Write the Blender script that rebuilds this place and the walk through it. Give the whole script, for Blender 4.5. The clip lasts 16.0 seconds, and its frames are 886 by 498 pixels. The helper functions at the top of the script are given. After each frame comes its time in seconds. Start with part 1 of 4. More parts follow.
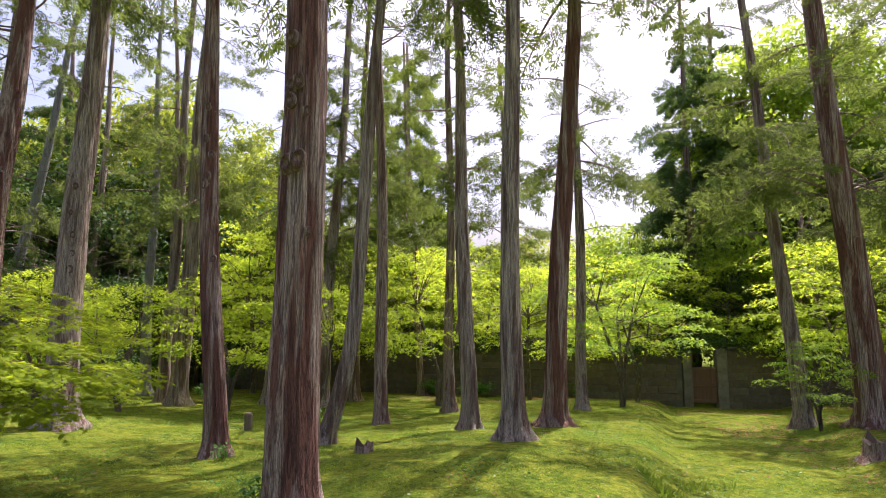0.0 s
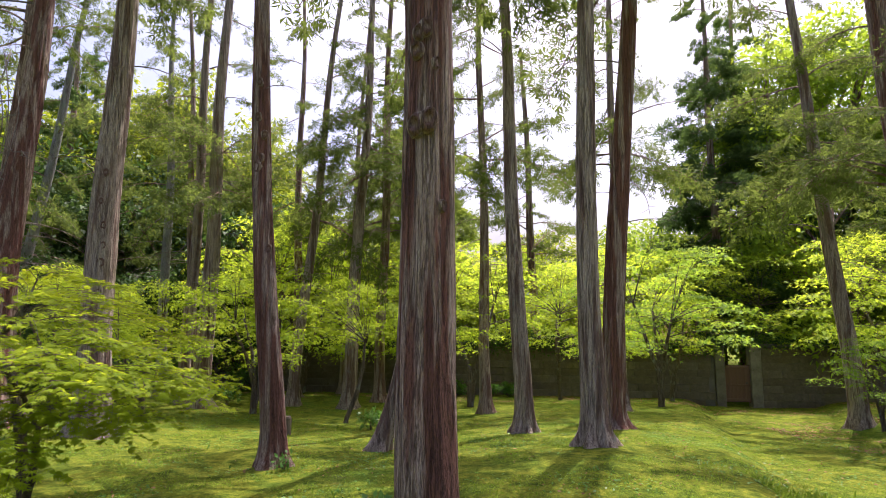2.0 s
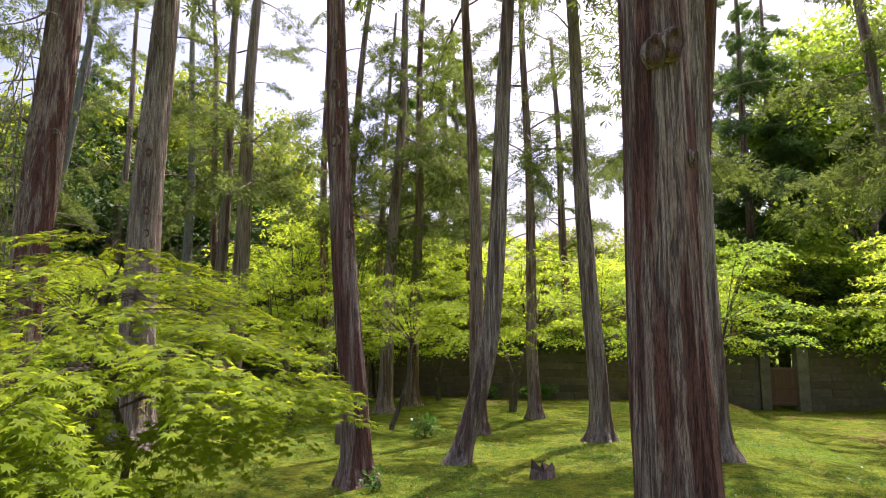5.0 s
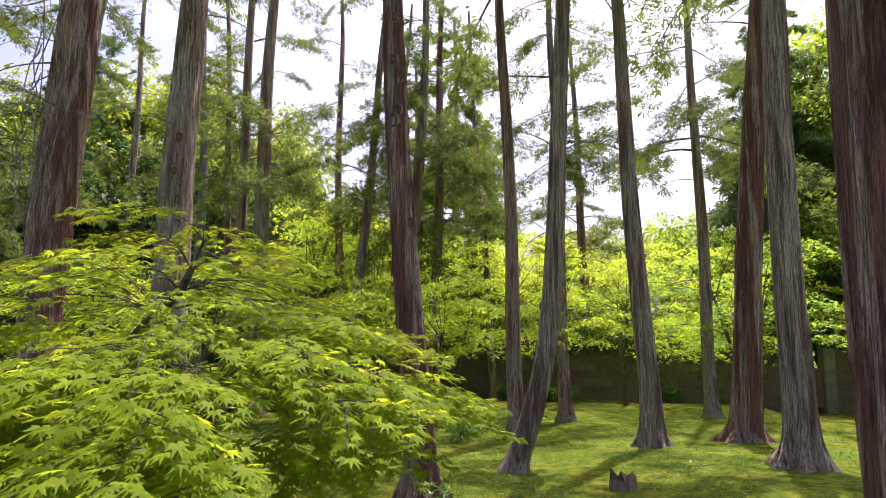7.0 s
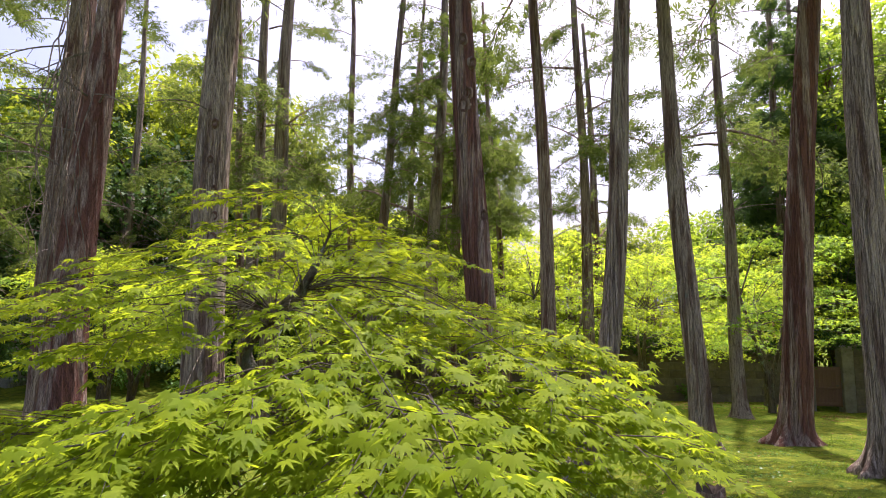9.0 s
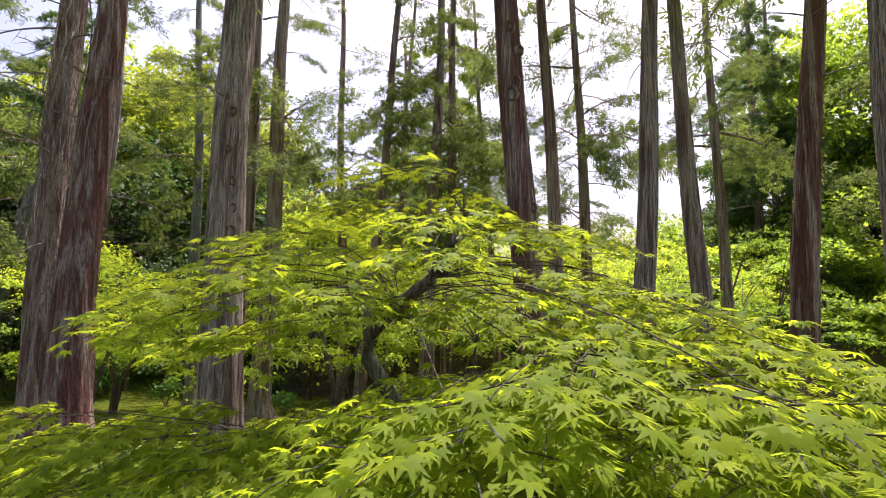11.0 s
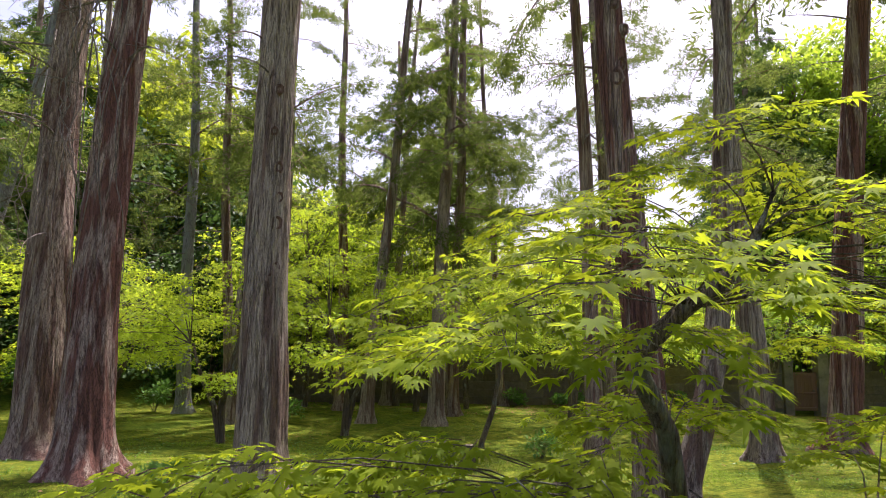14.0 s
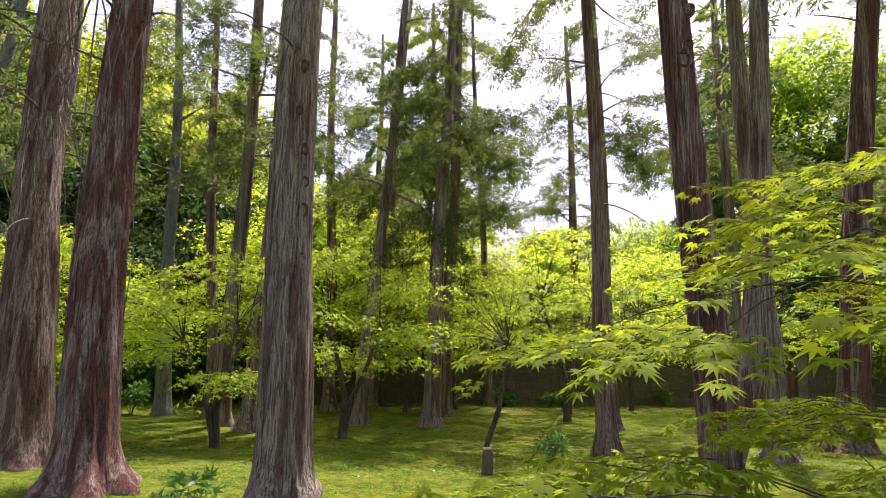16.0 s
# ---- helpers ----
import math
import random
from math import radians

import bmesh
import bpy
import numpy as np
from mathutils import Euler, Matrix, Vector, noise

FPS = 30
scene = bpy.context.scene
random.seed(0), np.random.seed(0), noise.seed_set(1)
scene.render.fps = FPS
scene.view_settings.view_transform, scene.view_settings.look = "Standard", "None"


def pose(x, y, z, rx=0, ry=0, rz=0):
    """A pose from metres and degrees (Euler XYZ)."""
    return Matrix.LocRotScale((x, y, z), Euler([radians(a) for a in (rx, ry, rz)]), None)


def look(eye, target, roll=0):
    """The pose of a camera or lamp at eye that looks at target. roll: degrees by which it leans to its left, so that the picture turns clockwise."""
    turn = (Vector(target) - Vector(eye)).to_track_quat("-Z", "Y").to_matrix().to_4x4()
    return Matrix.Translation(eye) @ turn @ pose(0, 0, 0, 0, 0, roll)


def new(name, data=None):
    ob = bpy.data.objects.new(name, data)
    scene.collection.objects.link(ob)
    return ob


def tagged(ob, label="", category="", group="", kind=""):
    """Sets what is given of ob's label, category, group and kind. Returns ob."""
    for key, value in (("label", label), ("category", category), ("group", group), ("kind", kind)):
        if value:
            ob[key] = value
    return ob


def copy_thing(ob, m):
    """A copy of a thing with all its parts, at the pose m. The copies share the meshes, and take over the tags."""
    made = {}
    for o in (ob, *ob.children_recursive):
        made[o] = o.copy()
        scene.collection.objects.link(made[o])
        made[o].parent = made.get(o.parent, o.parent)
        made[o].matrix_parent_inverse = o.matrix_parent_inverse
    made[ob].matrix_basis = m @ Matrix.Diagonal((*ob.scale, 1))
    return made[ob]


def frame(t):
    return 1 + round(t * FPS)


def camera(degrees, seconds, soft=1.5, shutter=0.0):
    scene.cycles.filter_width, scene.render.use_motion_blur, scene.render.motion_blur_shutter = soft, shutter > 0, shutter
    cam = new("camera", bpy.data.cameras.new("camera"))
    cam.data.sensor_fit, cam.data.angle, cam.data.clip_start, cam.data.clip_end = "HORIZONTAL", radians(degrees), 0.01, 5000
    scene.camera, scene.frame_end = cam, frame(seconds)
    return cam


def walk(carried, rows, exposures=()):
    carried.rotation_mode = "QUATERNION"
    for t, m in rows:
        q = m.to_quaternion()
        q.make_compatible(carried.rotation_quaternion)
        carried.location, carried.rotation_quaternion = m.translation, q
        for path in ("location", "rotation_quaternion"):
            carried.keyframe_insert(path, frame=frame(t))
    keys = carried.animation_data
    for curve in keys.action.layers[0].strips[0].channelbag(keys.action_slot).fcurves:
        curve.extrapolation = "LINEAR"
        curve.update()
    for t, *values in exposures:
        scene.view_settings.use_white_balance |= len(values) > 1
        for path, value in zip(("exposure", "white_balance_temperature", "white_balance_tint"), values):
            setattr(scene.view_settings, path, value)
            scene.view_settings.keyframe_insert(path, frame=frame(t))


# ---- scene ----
cam = camera(80.4, 16.0, soft=0.6)
PATH = [
    (0, (0.033, -0.1, 2.565), (-0.262, 1.868, 2.764), -0.1),
    (0.5, (-0.332, 0.061, 2.54), (-0.623, 2.03, 2.736), -0.2),
    (1, (-0.711, 0.195, 2.524), (-1.0, 2.165, 2.723), -0.3),
    (1.5, (-1.107, 0.341, 2.517), (-1.39, 2.312, 2.713), -0.2),
    (2, (-1.404, 0.528, 2.478), (-1.682, 2.499, 2.674), -0.3),
    (2.5, (-1.728, 0.747, 2.485), (-2.006, 2.719, 2.677), -0.3),
    (3, (-2.011, 0.89, 2.444), (-2.289, 2.86, 2.643), -0.5),
    (3.5, (-2.297, 0.991, 2.44), (-2.57, 2.962, 2.638), -0.3),
    (6, (-3.563, 1.652, 2.345), (-3.829, 3.624, 2.546), -0.1),
    (6.5, (-3.831, 1.771, 2.339), (-4.089, 3.744, 2.533), 0.0),
    (7, (-4.093, 1.888, 2.306), (-4.347, 3.861, 2.508), -0.1),
    (7.5, (-4.441, 1.937, 2.317), (-4.681, 3.912, 2.522), 0.1),
    (8, (-4.672, 1.998, 2.331), (-4.899, 3.974, 2.537), 0.1),
    (8.5, (-4.893, 2.128, 2.312), (-5.119, 4.106, 2.51), -0.1),
    (9, (-5.15, 2.266, 2.335), (-5.37, 4.245, 2.524), 0.0),
    (11.5, (-6.244, 2.502, 2.25), (-6.336, 4.49, 2.449), 0.1),
    (12, (-6.43, 2.614, 2.243), (-6.517, 4.601, 2.452), 0.4),
    (12.5, (-6.693, 2.658, 2.27), (-6.759, 4.646, 2.48), 0.7),
    (13, (-6.915, 2.739, 2.278), (-6.954, 4.727, 2.489), 0.7),
    (13.5, (-7.199, 2.922, 2.257), (-7.218, 4.911, 2.463), 0.8),
    (14, (-7.406, 3.063, 2.247), (-7.405, 5.052, 2.455), 0.8),
    (14.5, (-7.663, 3.164, 2.25), (-7.634, 5.153, 2.458), 0.9),
    (15, (-7.907, 3.231, 2.236), (-7.838, 5.219, 2.446), 1.0),
    (15.5, (-8.099, 3.375, 2.204), (-8.005, 5.362, 2.414), 1.1),
    (16, (-8.254, 3.535, 2.185), (-8.135, 5.521, 2.392), 1.2),
]
walk(cam, [(t, look(e, g, r)) for t, e, g, r in PATH], exposures=[(0.0, 0.94, 6000, 32), (16.0, 0.94, 6000, 32)])

# ---- light ----
SUN_AZ, SUN_EL = 21.0, 66.0
world = bpy.data.worlds.new("sky")
scene.world = world
world.use_nodes = True
_n = world.node_tree.nodes
_sky = _n.new("ShaderNodeTexSky")
_sky.sky_type = "NISHITA"
_sky.sun_disc = False
_sky.sun_elevation = radians(SUN_EL)
_sky.sun_rotation = radians(SUN_AZ)
_sky.air_density, _sky.dust_density, _sky.ozone_density = 1.0, 7.0, 0.3
_n["Background"].inputs["Strength"].default_value = 0.15
world.node_tree.links.new(_sky.outputs[0], _n["Background"].inputs["Color"])
sun = new("sun", bpy.data.lights.new("sun", "SUN"))
sun.data.energy, sun.data.angle, sun.data.color = 5.0, radians(0.6), (1.0, 0.94, 0.82)
_sd = Vector((math.sin(radians(SUN_AZ)) * math.cos(radians(SUN_EL)), math.cos(radians(SUN_AZ)) * math.cos(radians(SUN_EL)), math.sin(radians(SUN_EL))))
sun.matrix_world = look(_sd * 60, (0, 0, 0))


# ---- materials ----
def material(name):
    m = bpy.data.materials.new(name)
    m.use_nodes = True
    return m, m.node_tree.nodes, m.node_tree.links, m.node_tree.nodes["Principled BSDF"]


def coords(n, l, scale, source="Object"):
    tc, mp = n.new("ShaderNodeTexCoord"), n.new("ShaderNodeMapping")
    mp.inputs["Scale"].default_value = scale
    l.new(tc.outputs[source], mp.inputs["Vector"])
    return mp.outputs["Vector"]


def noise_of(n, l, vec, scale, detail=5.0, rough=0.6, distort=0.0):
    t = n.new("ShaderNodeTexNoise")
    t.inputs["Scale"].default_value, t.inputs["Detail"].default_value = scale, detail
    t.inputs["Roughness"].default_value, t.inputs["Distortion"].default_value = rough, distort
    l.new(vec, t.inputs["Vector"])
    return t.outputs["Fac"]


def ramp(n, l, fac, stops):
    r = n.new("ShaderNodeValToRGB")
    e = r.color_ramp.elements
    while len(e) < len(stops):
        e.new(0.5)
    for k, (p, c) in zip(e, stops):
        k.position, k.color = p, (*c, 1)
    l.new(fac, r.inputs["Fac"])
    return r.outputs["Color"]


def mix(n, l, fac, a, b, blend="MIX"):
    m = n.new("ShaderNodeMix")
    m.data_type, m.blend_type = "RGBA", blend
    for sock, v in ((0, fac), (6, a), (7, b)):
        if hasattr(v, "node"):
            l.new(v, m.inputs[sock])
        else:
            m.inputs[sock].default_value = v if sock == 0 else (*v, 1)
    return m.outputs[2]


def bump(n, l, height, bsdf, strength, distance=0.02):
    b = n.new("ShaderNodeBump")
    b.inputs["Strength"].default_value, b.inputs["Distance"].default_value = strength, distance
    l.new(height, b.inputs["Height"])
    l.new(b.outputs["Normal"], bsdf.inputs["Normal"])


def bark(name, dark, mid, light, red, redness, lichen=0.0):
    """Fibrous conifer bark: long strips, redder where the outer bark has peeled, grey-green lichen."""
    m, n, l, p = material(name)
    strips = noise_of(n, l, coords(n, l, (13, 13, 0.6)), 3.0, 7, 0.68, 0.3)
    wide = noise_of(n, l, coords(n, l, (3.2, 3.2, 0.22)), 2.0, 4, 0.55)
    fine = noise_of(n, l, coords(n, l, (60, 60, 5)), 4.0, 3, 0.6)
    crack = noise_of(n, l, coords(n, l, (7.5, 7.5, 0.3)), 3.0, 6, 0.62, 0.3)
    gap = ramp(n, l, crack, [(0.42, (1, 1, 1)), (0.455, (0.45, 0.40, 0.37)), (0.465, (0.45, 0.40, 0.37)), (0.50, (1, 1, 1)), (0.60, (1, 1, 1)), (0.622, (0.6, 0.55, 0.52)), (0.645, (1, 1, 1))])
    c = ramp(n, l, strips, [(0.30, dark), (0.43, mid), (0.60, light), (0.78, mid)])
    pick = ramp(n, l, wide, [(0.56 - redness * 0.25, (0, 0, 0)), (0.66 - redness * 0.25, (1, 1, 1))])
    c = mix(n, l, pick, c, mix(n, l, strips, dark, red))
    c = mix(n, l, 0.8, c, ramp(n, l, fine, [(0.32, (0.42, 0.40, 0.38)), (0.5, (1, 1, 1)), (0.68, (1.3, 1.3, 1.3))]), "MULTIPLY")
    c = mix(n, l, 0.75, c, gap, "MULTIPLY")
    if lichen:
        spots = ramp(n, l, noise_of(n, l, coords(n, l, (1, 1, 0.5)), 5.0, 6, 0.7), [(0.6 - lichen * 0.2, (0, 0, 0)), (0.75 - lichen * 0.2, (1, 1, 1))])
        c = mix(n, l, spots, c, (0.24, 0.27, 0.20))
    l.new(c, p.inputs["Base Color"])
    p.inputs["Roughness"].default_value = 0.92
    add = n.new("ShaderNodeMath")
    add.operation = "MULTIPLY_ADD"
    l.new(fine, add.inputs[0])
    add.inputs[1].default_value = 0.3
    l.new(gap, add.inputs[2])
    bump(n, l, add.outputs[0], p, 1.0, 0.06)
    return m


def leafy(name, dark, light, through_col, glow=0.5, gloss=0.35, spec=0.2):
    """Thin leaves that let the sun through, each of a slightly different green."""
    m, n, l, p = material(name)
    geo = n.new("ShaderNodeNewGeometry")
    c = ramp(n, l, geo.outputs["Random Per Island"], [(0.0, dark), (0.55, light), (1.0, tuple(v * 1.25 for v in light))])
    patch = noise_of(n, l, coords(n, l, (1, 1, 1)), 1.3, 3)
    c = mix(n, l, 0.6, c, ramp(n, l, patch, [(0.35, (0.7, 0.75, 0.7)), (0.65, (1.15, 1.1, 1.0))]), "MULTIPLY")
    l.new(c, p.inputs["Base Color"])
    p.inputs["Roughness"].default_value = gloss
    p.inputs["Specular IOR Level"].default_value = spec
    t = n.new("ShaderNodeBsdfTranslucent")
    tint = mix(n, l, geo.outputs["Random Per Island"], through_col, tuple(v * 0.75 for v in through_col))
    l.new(tint, t.inputs["Color"])
    ms = n.new("ShaderNodeMixShader")
    ms.inputs[0].default_value = glow
    l.new(p.outputs[0], ms.inputs[1])
    l.new(t.outputs[0], ms.inputs[2])
    l.new(ms.outputs[0], n["Material Output"].inputs["Surface"])
    return m


BARK_RED = bark("bark_red", (0.085, 0.045, 0.032), (0.31, 0.21, 0.155), (0.47, 0.375, 0.29), (0.29, 0.115, 0.072), 0.5)
BARK_BROWN = bark("bark_brown", (0.09, 0.058, 0.042), (0.30, 0.212, 0.153), (0.44, 0.355, 0.27), (0.28, 0.145, 0.098), 0.3)
BARK_GREY = bark("bark_grey", (0.10, 0.074, 0.054), (0.33, 0.26, 0.19), (0.48, 0.40, 0.305), (0.30, 0.18, 0.125), 0.25, 0.05)
BARK_PALE = bark("bark_pale", (0.10, 0.10, 0.09), (0.24, 0.24, 0.22), (0.36, 0.36, 0.33), (0.25, 0.22, 0.18), 0.0, 0.6)
BARK_MAPLE = bark("bark_maple", (0.05, 0.038, 0.026), (0.12, 0.09, 0.06), (0.19, 0.15, 0.10), (0.14, 0.10, 0.06), 0.0, 0.35)
DEADWOOD = bark("deadwood", (0.08, 0.065, 0.05), (0.22, 0.18, 0.14), (0.34, 0.29, 0.23), (0.25, 0.2, 0.15), 0.0)
MAPLE_NEAR = leafy("maple_leaf", (0.10, 0.165, 0.004), (0.175, 0.24, 0.007), (0.48, 0.59, 0.014), 0.55, 0.6, 0.1)
MAPLE_MID = leafy("maple_leaf_bright", (0.165, 0.28, 0.012), (0.29, 0.39, 0.022), (0.67, 0.85, 0.03), 0.61, 0.55)
MAPLE_DEEP = leafy("maple_leaf_deep", (0.10, 0.22, 0.02), (0.18, 0.31, 0.03), (0.46, 0.68, 0.04), 0.55, 0.55)
CEDAR_LEAF = leafy("cedar_leaf", (0.035, 0.065, 0.012), (0.08, 0.12, 0.022), (0.24, 0.32, 0.05), 0.45, 0.7, 0.15)
DARK_LEAF = leafy("dark_conifer_leaf", (0.03, 0.065, 0.02), (0.075, 0.13, 0.035), (0.2, 0.32, 0.06), 0.4, 0.7, 0.15)
CYPRESS_LEAF = leafy("cypress_leaf", (0.06, 0.11, 0.015), (0.15, 0.225, 0.025), (0.42, 0.56, 0.05), 0.45, 0.6)
BAMBOO_LEAF = leafy("bamboo_leaf", (0.07, 0.12, 0.012), (0.17, 0.24, 0.022), (0.5, 0.6, 0.03), 0.45, 0.6)
BROAD_LEAF = leafy("broad_leaf", (0.08, 0.16, 0.015), (0.18, 0.28, 0.025), (0.5, 0.68, 0.04), 0.52, 0.6)
IVY_LEAF = leafy("ivy_leaf", (0.02, 0.05, 0.012), (0.05, 0.10, 0.02), (0.10, 0.2, 0.03), 0.25, 0.6)
SHRUB_LEAF = leafy("shrub_leaf", (0.035, 0.10, 0.02), (0.08, 0.18, 0.03), (0.2, 0.4, 0.05), 0.35, 0.35)
GRASS_BLADE = leafy("grass_blade", (0.07, 0.14, 0.01), (0.155, 0.235, 0.02), (0.28, 0.4, 0.03), 0.4, 0.7, 0.05)
DRY_LEAF = leafy("dry_leaf", (0.12, 0.06, 0.03), (0.28, 0.17, 0.08), (0.25, 0.14, 0.05), 0.2, 0.7)
PINK_FLOWER = leafy("pink_flower", (0.65, 0.28, 0.24), (0.85, 0.48, 0.42), (0.8, 0.4, 0.32), 0.4, 0.6)


def moss_ground():
    m, n, l, p = material("moss")
    v = coords(n, l, (1, 1, 1))
    big, mid, fine = noise_of(n, l, v, 0.45, 4, 0.6), noise_of(n, l, v, 3.2, 6, 0.65, 0.4), noise_of(n, l, v, 34, 4, 0.7)
    c = ramp(n, l, mid, [(0.30, (0.04, 0.07, 0.007)), (0.44, (0.085, 0.125, 0.011)), (0.58, (0.16, 0.185, 0.018)), (0.75, (0.085, 0.135, 0.014))])
    c = mix(n, l, ramp(n, l, big, [(0.5, (0, 0, 0)), (0.7, (0.8, 0.8, 0.8))]), c, (0.075, 0.145, 0.014))
    bare = ramp(n, l, noise_of(n, l, v, 1.1, 6, 0.7), [(0.64, (0, 0, 0)), (0.76, (0.6, 0.6, 0.6))])
    c = mix(n, l, bare, c, (0.17, 0.125, 0.07))
    speck = noise_of(n, l, v, 11, 5, 0.75)
    c = mix(n, l, 0.8, c, ramp(n, l, speck, [(0.36, (0.45, 0.55, 0.5)), (0.5, (1, 1, 1)), (0.64, (1.5, 1.35, 1.2))]), "MULTIPLY")
    c = mix(n, l, 0.75, c, ramp(n, l, fine, [(0.3, (0.4, 0.42, 0.4)), (0.7, (1.3, 1.25, 1.2))]), "MULTIPLY")
    l.new(c, p.inputs["Base Color"])
    p.inputs["Roughness"].default_value = 0.95
    p.inputs["Specular IOR Level"].default_value = 0.05
    add = n.new("ShaderNodeMath")
    add.operation = "MULTIPLY_ADD"
    l.new(mid, add.inputs[0])
    add.inputs[1].default_value = 1.5
    l.new(fine, add.inputs[2])
    bump(n, l, add.outputs[0], p, 0.9, 0.04)
    return m


def rough_stone(name, a, b, moss=0.3):
    m, n, l, p = material(name)
    v = coords(n, l, (1, 1, 1))
    info = n.new("ShaderNodeObjectInfo")
    mid, fine = noise_of(n, l, v, 2.2, 7, 0.65), noise_of(n, l, v, 26, 4, 0.6)
    c = ramp(n, l, mid, [(0.3, a), (0.7, b)])
    c = mix(n, l, info.outputs["Random"], c, mix(n, l, 0.5, c, (0.5, 0.45, 0.38), "MULTIPLY"))
    c = mix(n, l, ramp(n, l, noise_of(n, l, v, 1.3, 6, 0.7), [(0.62 - moss * 0.2, (0, 0, 0)), (0.78 - moss * 0.2, (0.8, 0.8, 0.8))]), c, (0.045, 0.05, 0.022))
    c = mix(n, l, 0.5, c, ramp(n, l, fine, [(0.3, (0.6, 0.6, 0.6)), (0.7, (1.1, 1.1, 1.1))]), "MULTIPLY")
    l.new(c, p.inputs["Base Color"])
    p.inputs["Roughness"].default_value = 0.9
    bump(n, l, fine, p, 0.6, 0.02)
    return m


def planks(name, a, b):
    m, n, l, p = material(name)
    info = n.new("ShaderNodeObjectInfo")
    g = noise_of(n, l, coords(n, l, (18, 18, 1.2)), 2.0, 6, 0.6, 0.3)
    c = mix(n, l, g, a, b)
    c = mix(n, l, info.outputs["Random"], c, mix(n, l, 0.6, c, (0.6, 0.55, 0.5), "MULTIPLY"))
    l.new(c, p.inputs["Base Color"])
    p.inputs["Roughness"].default_value = 0.8
    bump(n, l, g, p, 0.4, 0.01)
    return m


MOSS = moss_ground()
WALL_STONE = rough_stone("wall_stone", (0.085, 0.068, 0.05), (0.21, 0.17, 0.125), 0.5)
COPING = rough_stone("coping_stone", (0.07, 0.065, 0.055), (0.17, 0.155, 0.13), 0.6)
POST_STONE = rough_stone("post_stone", (0.13, 0.115, 0.09), (0.26, 0.235, 0.19), 0.4)
GATE_WOOD = planks("gate_wood", (0.10, 0.05, 0.032), (0.21, 0.12, 0.08))
STUMP_WOOD = planks("stump_wood", (0.10, 0.08, 0.055), (0.24, 0.19, 0.13))
ROOF_METAL = rough_stone("roof_sheet", (0.20, 0.26, 0.33), (0.30, 0.37, 0.45), 0.0)
PLASTER = rough_stone("plaster", (0.55, 0.53, 0.48), (0.7, 0.68, 0.62), 0.0)
GLASS, _gn, _gl, _gp = material("window_glass")
_gp.inputs["Base Color"].default_value, _gp.inputs["Roughness"].default_value = (0.03, 0.04, 0.05, 1), 0.08


# ---- building blocks ----
class Geo:
    """Collects vertices and faces of one mesh."""

    def __init__(self):
        self.v, self.f = [], []

    def tube(self, pts, radii, segs=6, cap=True):
        pts = [Vector(p) for p in pts]
        base = len(self.v)
        for i, p in enumerate(pts):
            d = (pts[min(i + 1, len(pts) - 1)] - pts[max(i - 1, 0)]).normalized()
            u = d.cross(Vector((0.31, 0.2, 0.93)) if abs(d.z) < 0.9 else Vector((1, 0, 0))).normalized()
            w = d.cross(u)
            for k in range(segs):
                a = 2 * math.pi * k / segs
                self.v.append(p + (u * math.cos(a) + w * math.sin(a)) * radii[i])
        for i in range(len(pts) - 1):
            for k in range(segs):
                a, b = base + i * segs + k, base + i * segs + (k + 1) % segs
                self.f.append((a, b, b + segs, a + segs))
        if cap:
            self.f.append(tuple(base + (len(pts) - 1) * segs + k for k in range(segs)))
            self.f.append(tuple(base + k for k in reversed(range(segs))))

    def mesh(self, name, mat, smooth=True):
        me = bpy.data.meshes.new(name)
        me.from_pydata(self.v, [], self.f)
        me.materials.append(mat)
        if smooth:
            me.polygons.foreach_set("use_smooth", [True] * len(me.polygons))
        return me


def part(name, me, parent, label="", at=None):
    ob = new(name, me)
    ob.parent = parent
    if at is not None:
        ob.matrix_basis = at
    return tagged(ob, label)


def box_mesh(name, sx, sy, sz, mat, bevel=0.01, wobble=0.0, seed=0):
    """A box on its base, with softened and slightly uneven edges."""
    bm = bmesh.new()
    bmesh.ops.create_cube(bm, size=1)
    for v in bm.verts:
        v.co = Vector((v.co.x * sx, v.co.y * sy, (v.co.z + 0.5) * sz))
    if bevel:
        bmesh.ops.bevel(bm, geom=bm.edges[:], offset=bevel, segments=1, affect="EDGES")
    rr = random.Random(seed)
    for v in bm.verts:
        v.co += Vector((rr.uniform(-1, 1), rr.uniform(-1, 1), rr.uniform(-1, 1))) * wobble
    me = bpy.data.meshes.new(name)
    bm.to_mesh(me)
    bm.free()
    me.materials.append(mat)
    return me


def star(angles, lengths, notch, droop=0.14):
    """A lobed leaf: a quad for each lobe, meeting at the stalk."""
    v, f = [(0, 0, 0)], []
    order = sorted(zip(angles, lengths))
    cuts = [order[0][0] - 22] + [(a[0] + b[0]) / 2 for a, b in zip(order, order[1:])] + [order[-1][0] + 22]
    cut_r = [0.2] + [notch] * (len(order) - 1) + [0.2]
    for a, r in zip(cuts, cut_r):
        v.append((math.sin(radians(a)) * r, math.cos(radians(a)) * r, -droop * r * r * 0.3))
    for i, (a, r) in enumerate(order):
        v.append((math.sin(radians(a)) * r, math.cos(radians(a)) * r, -droop * r * r))
        f.append((0, 1 + i, len(v) - 1, 2 + i))
    return np.array(v), f


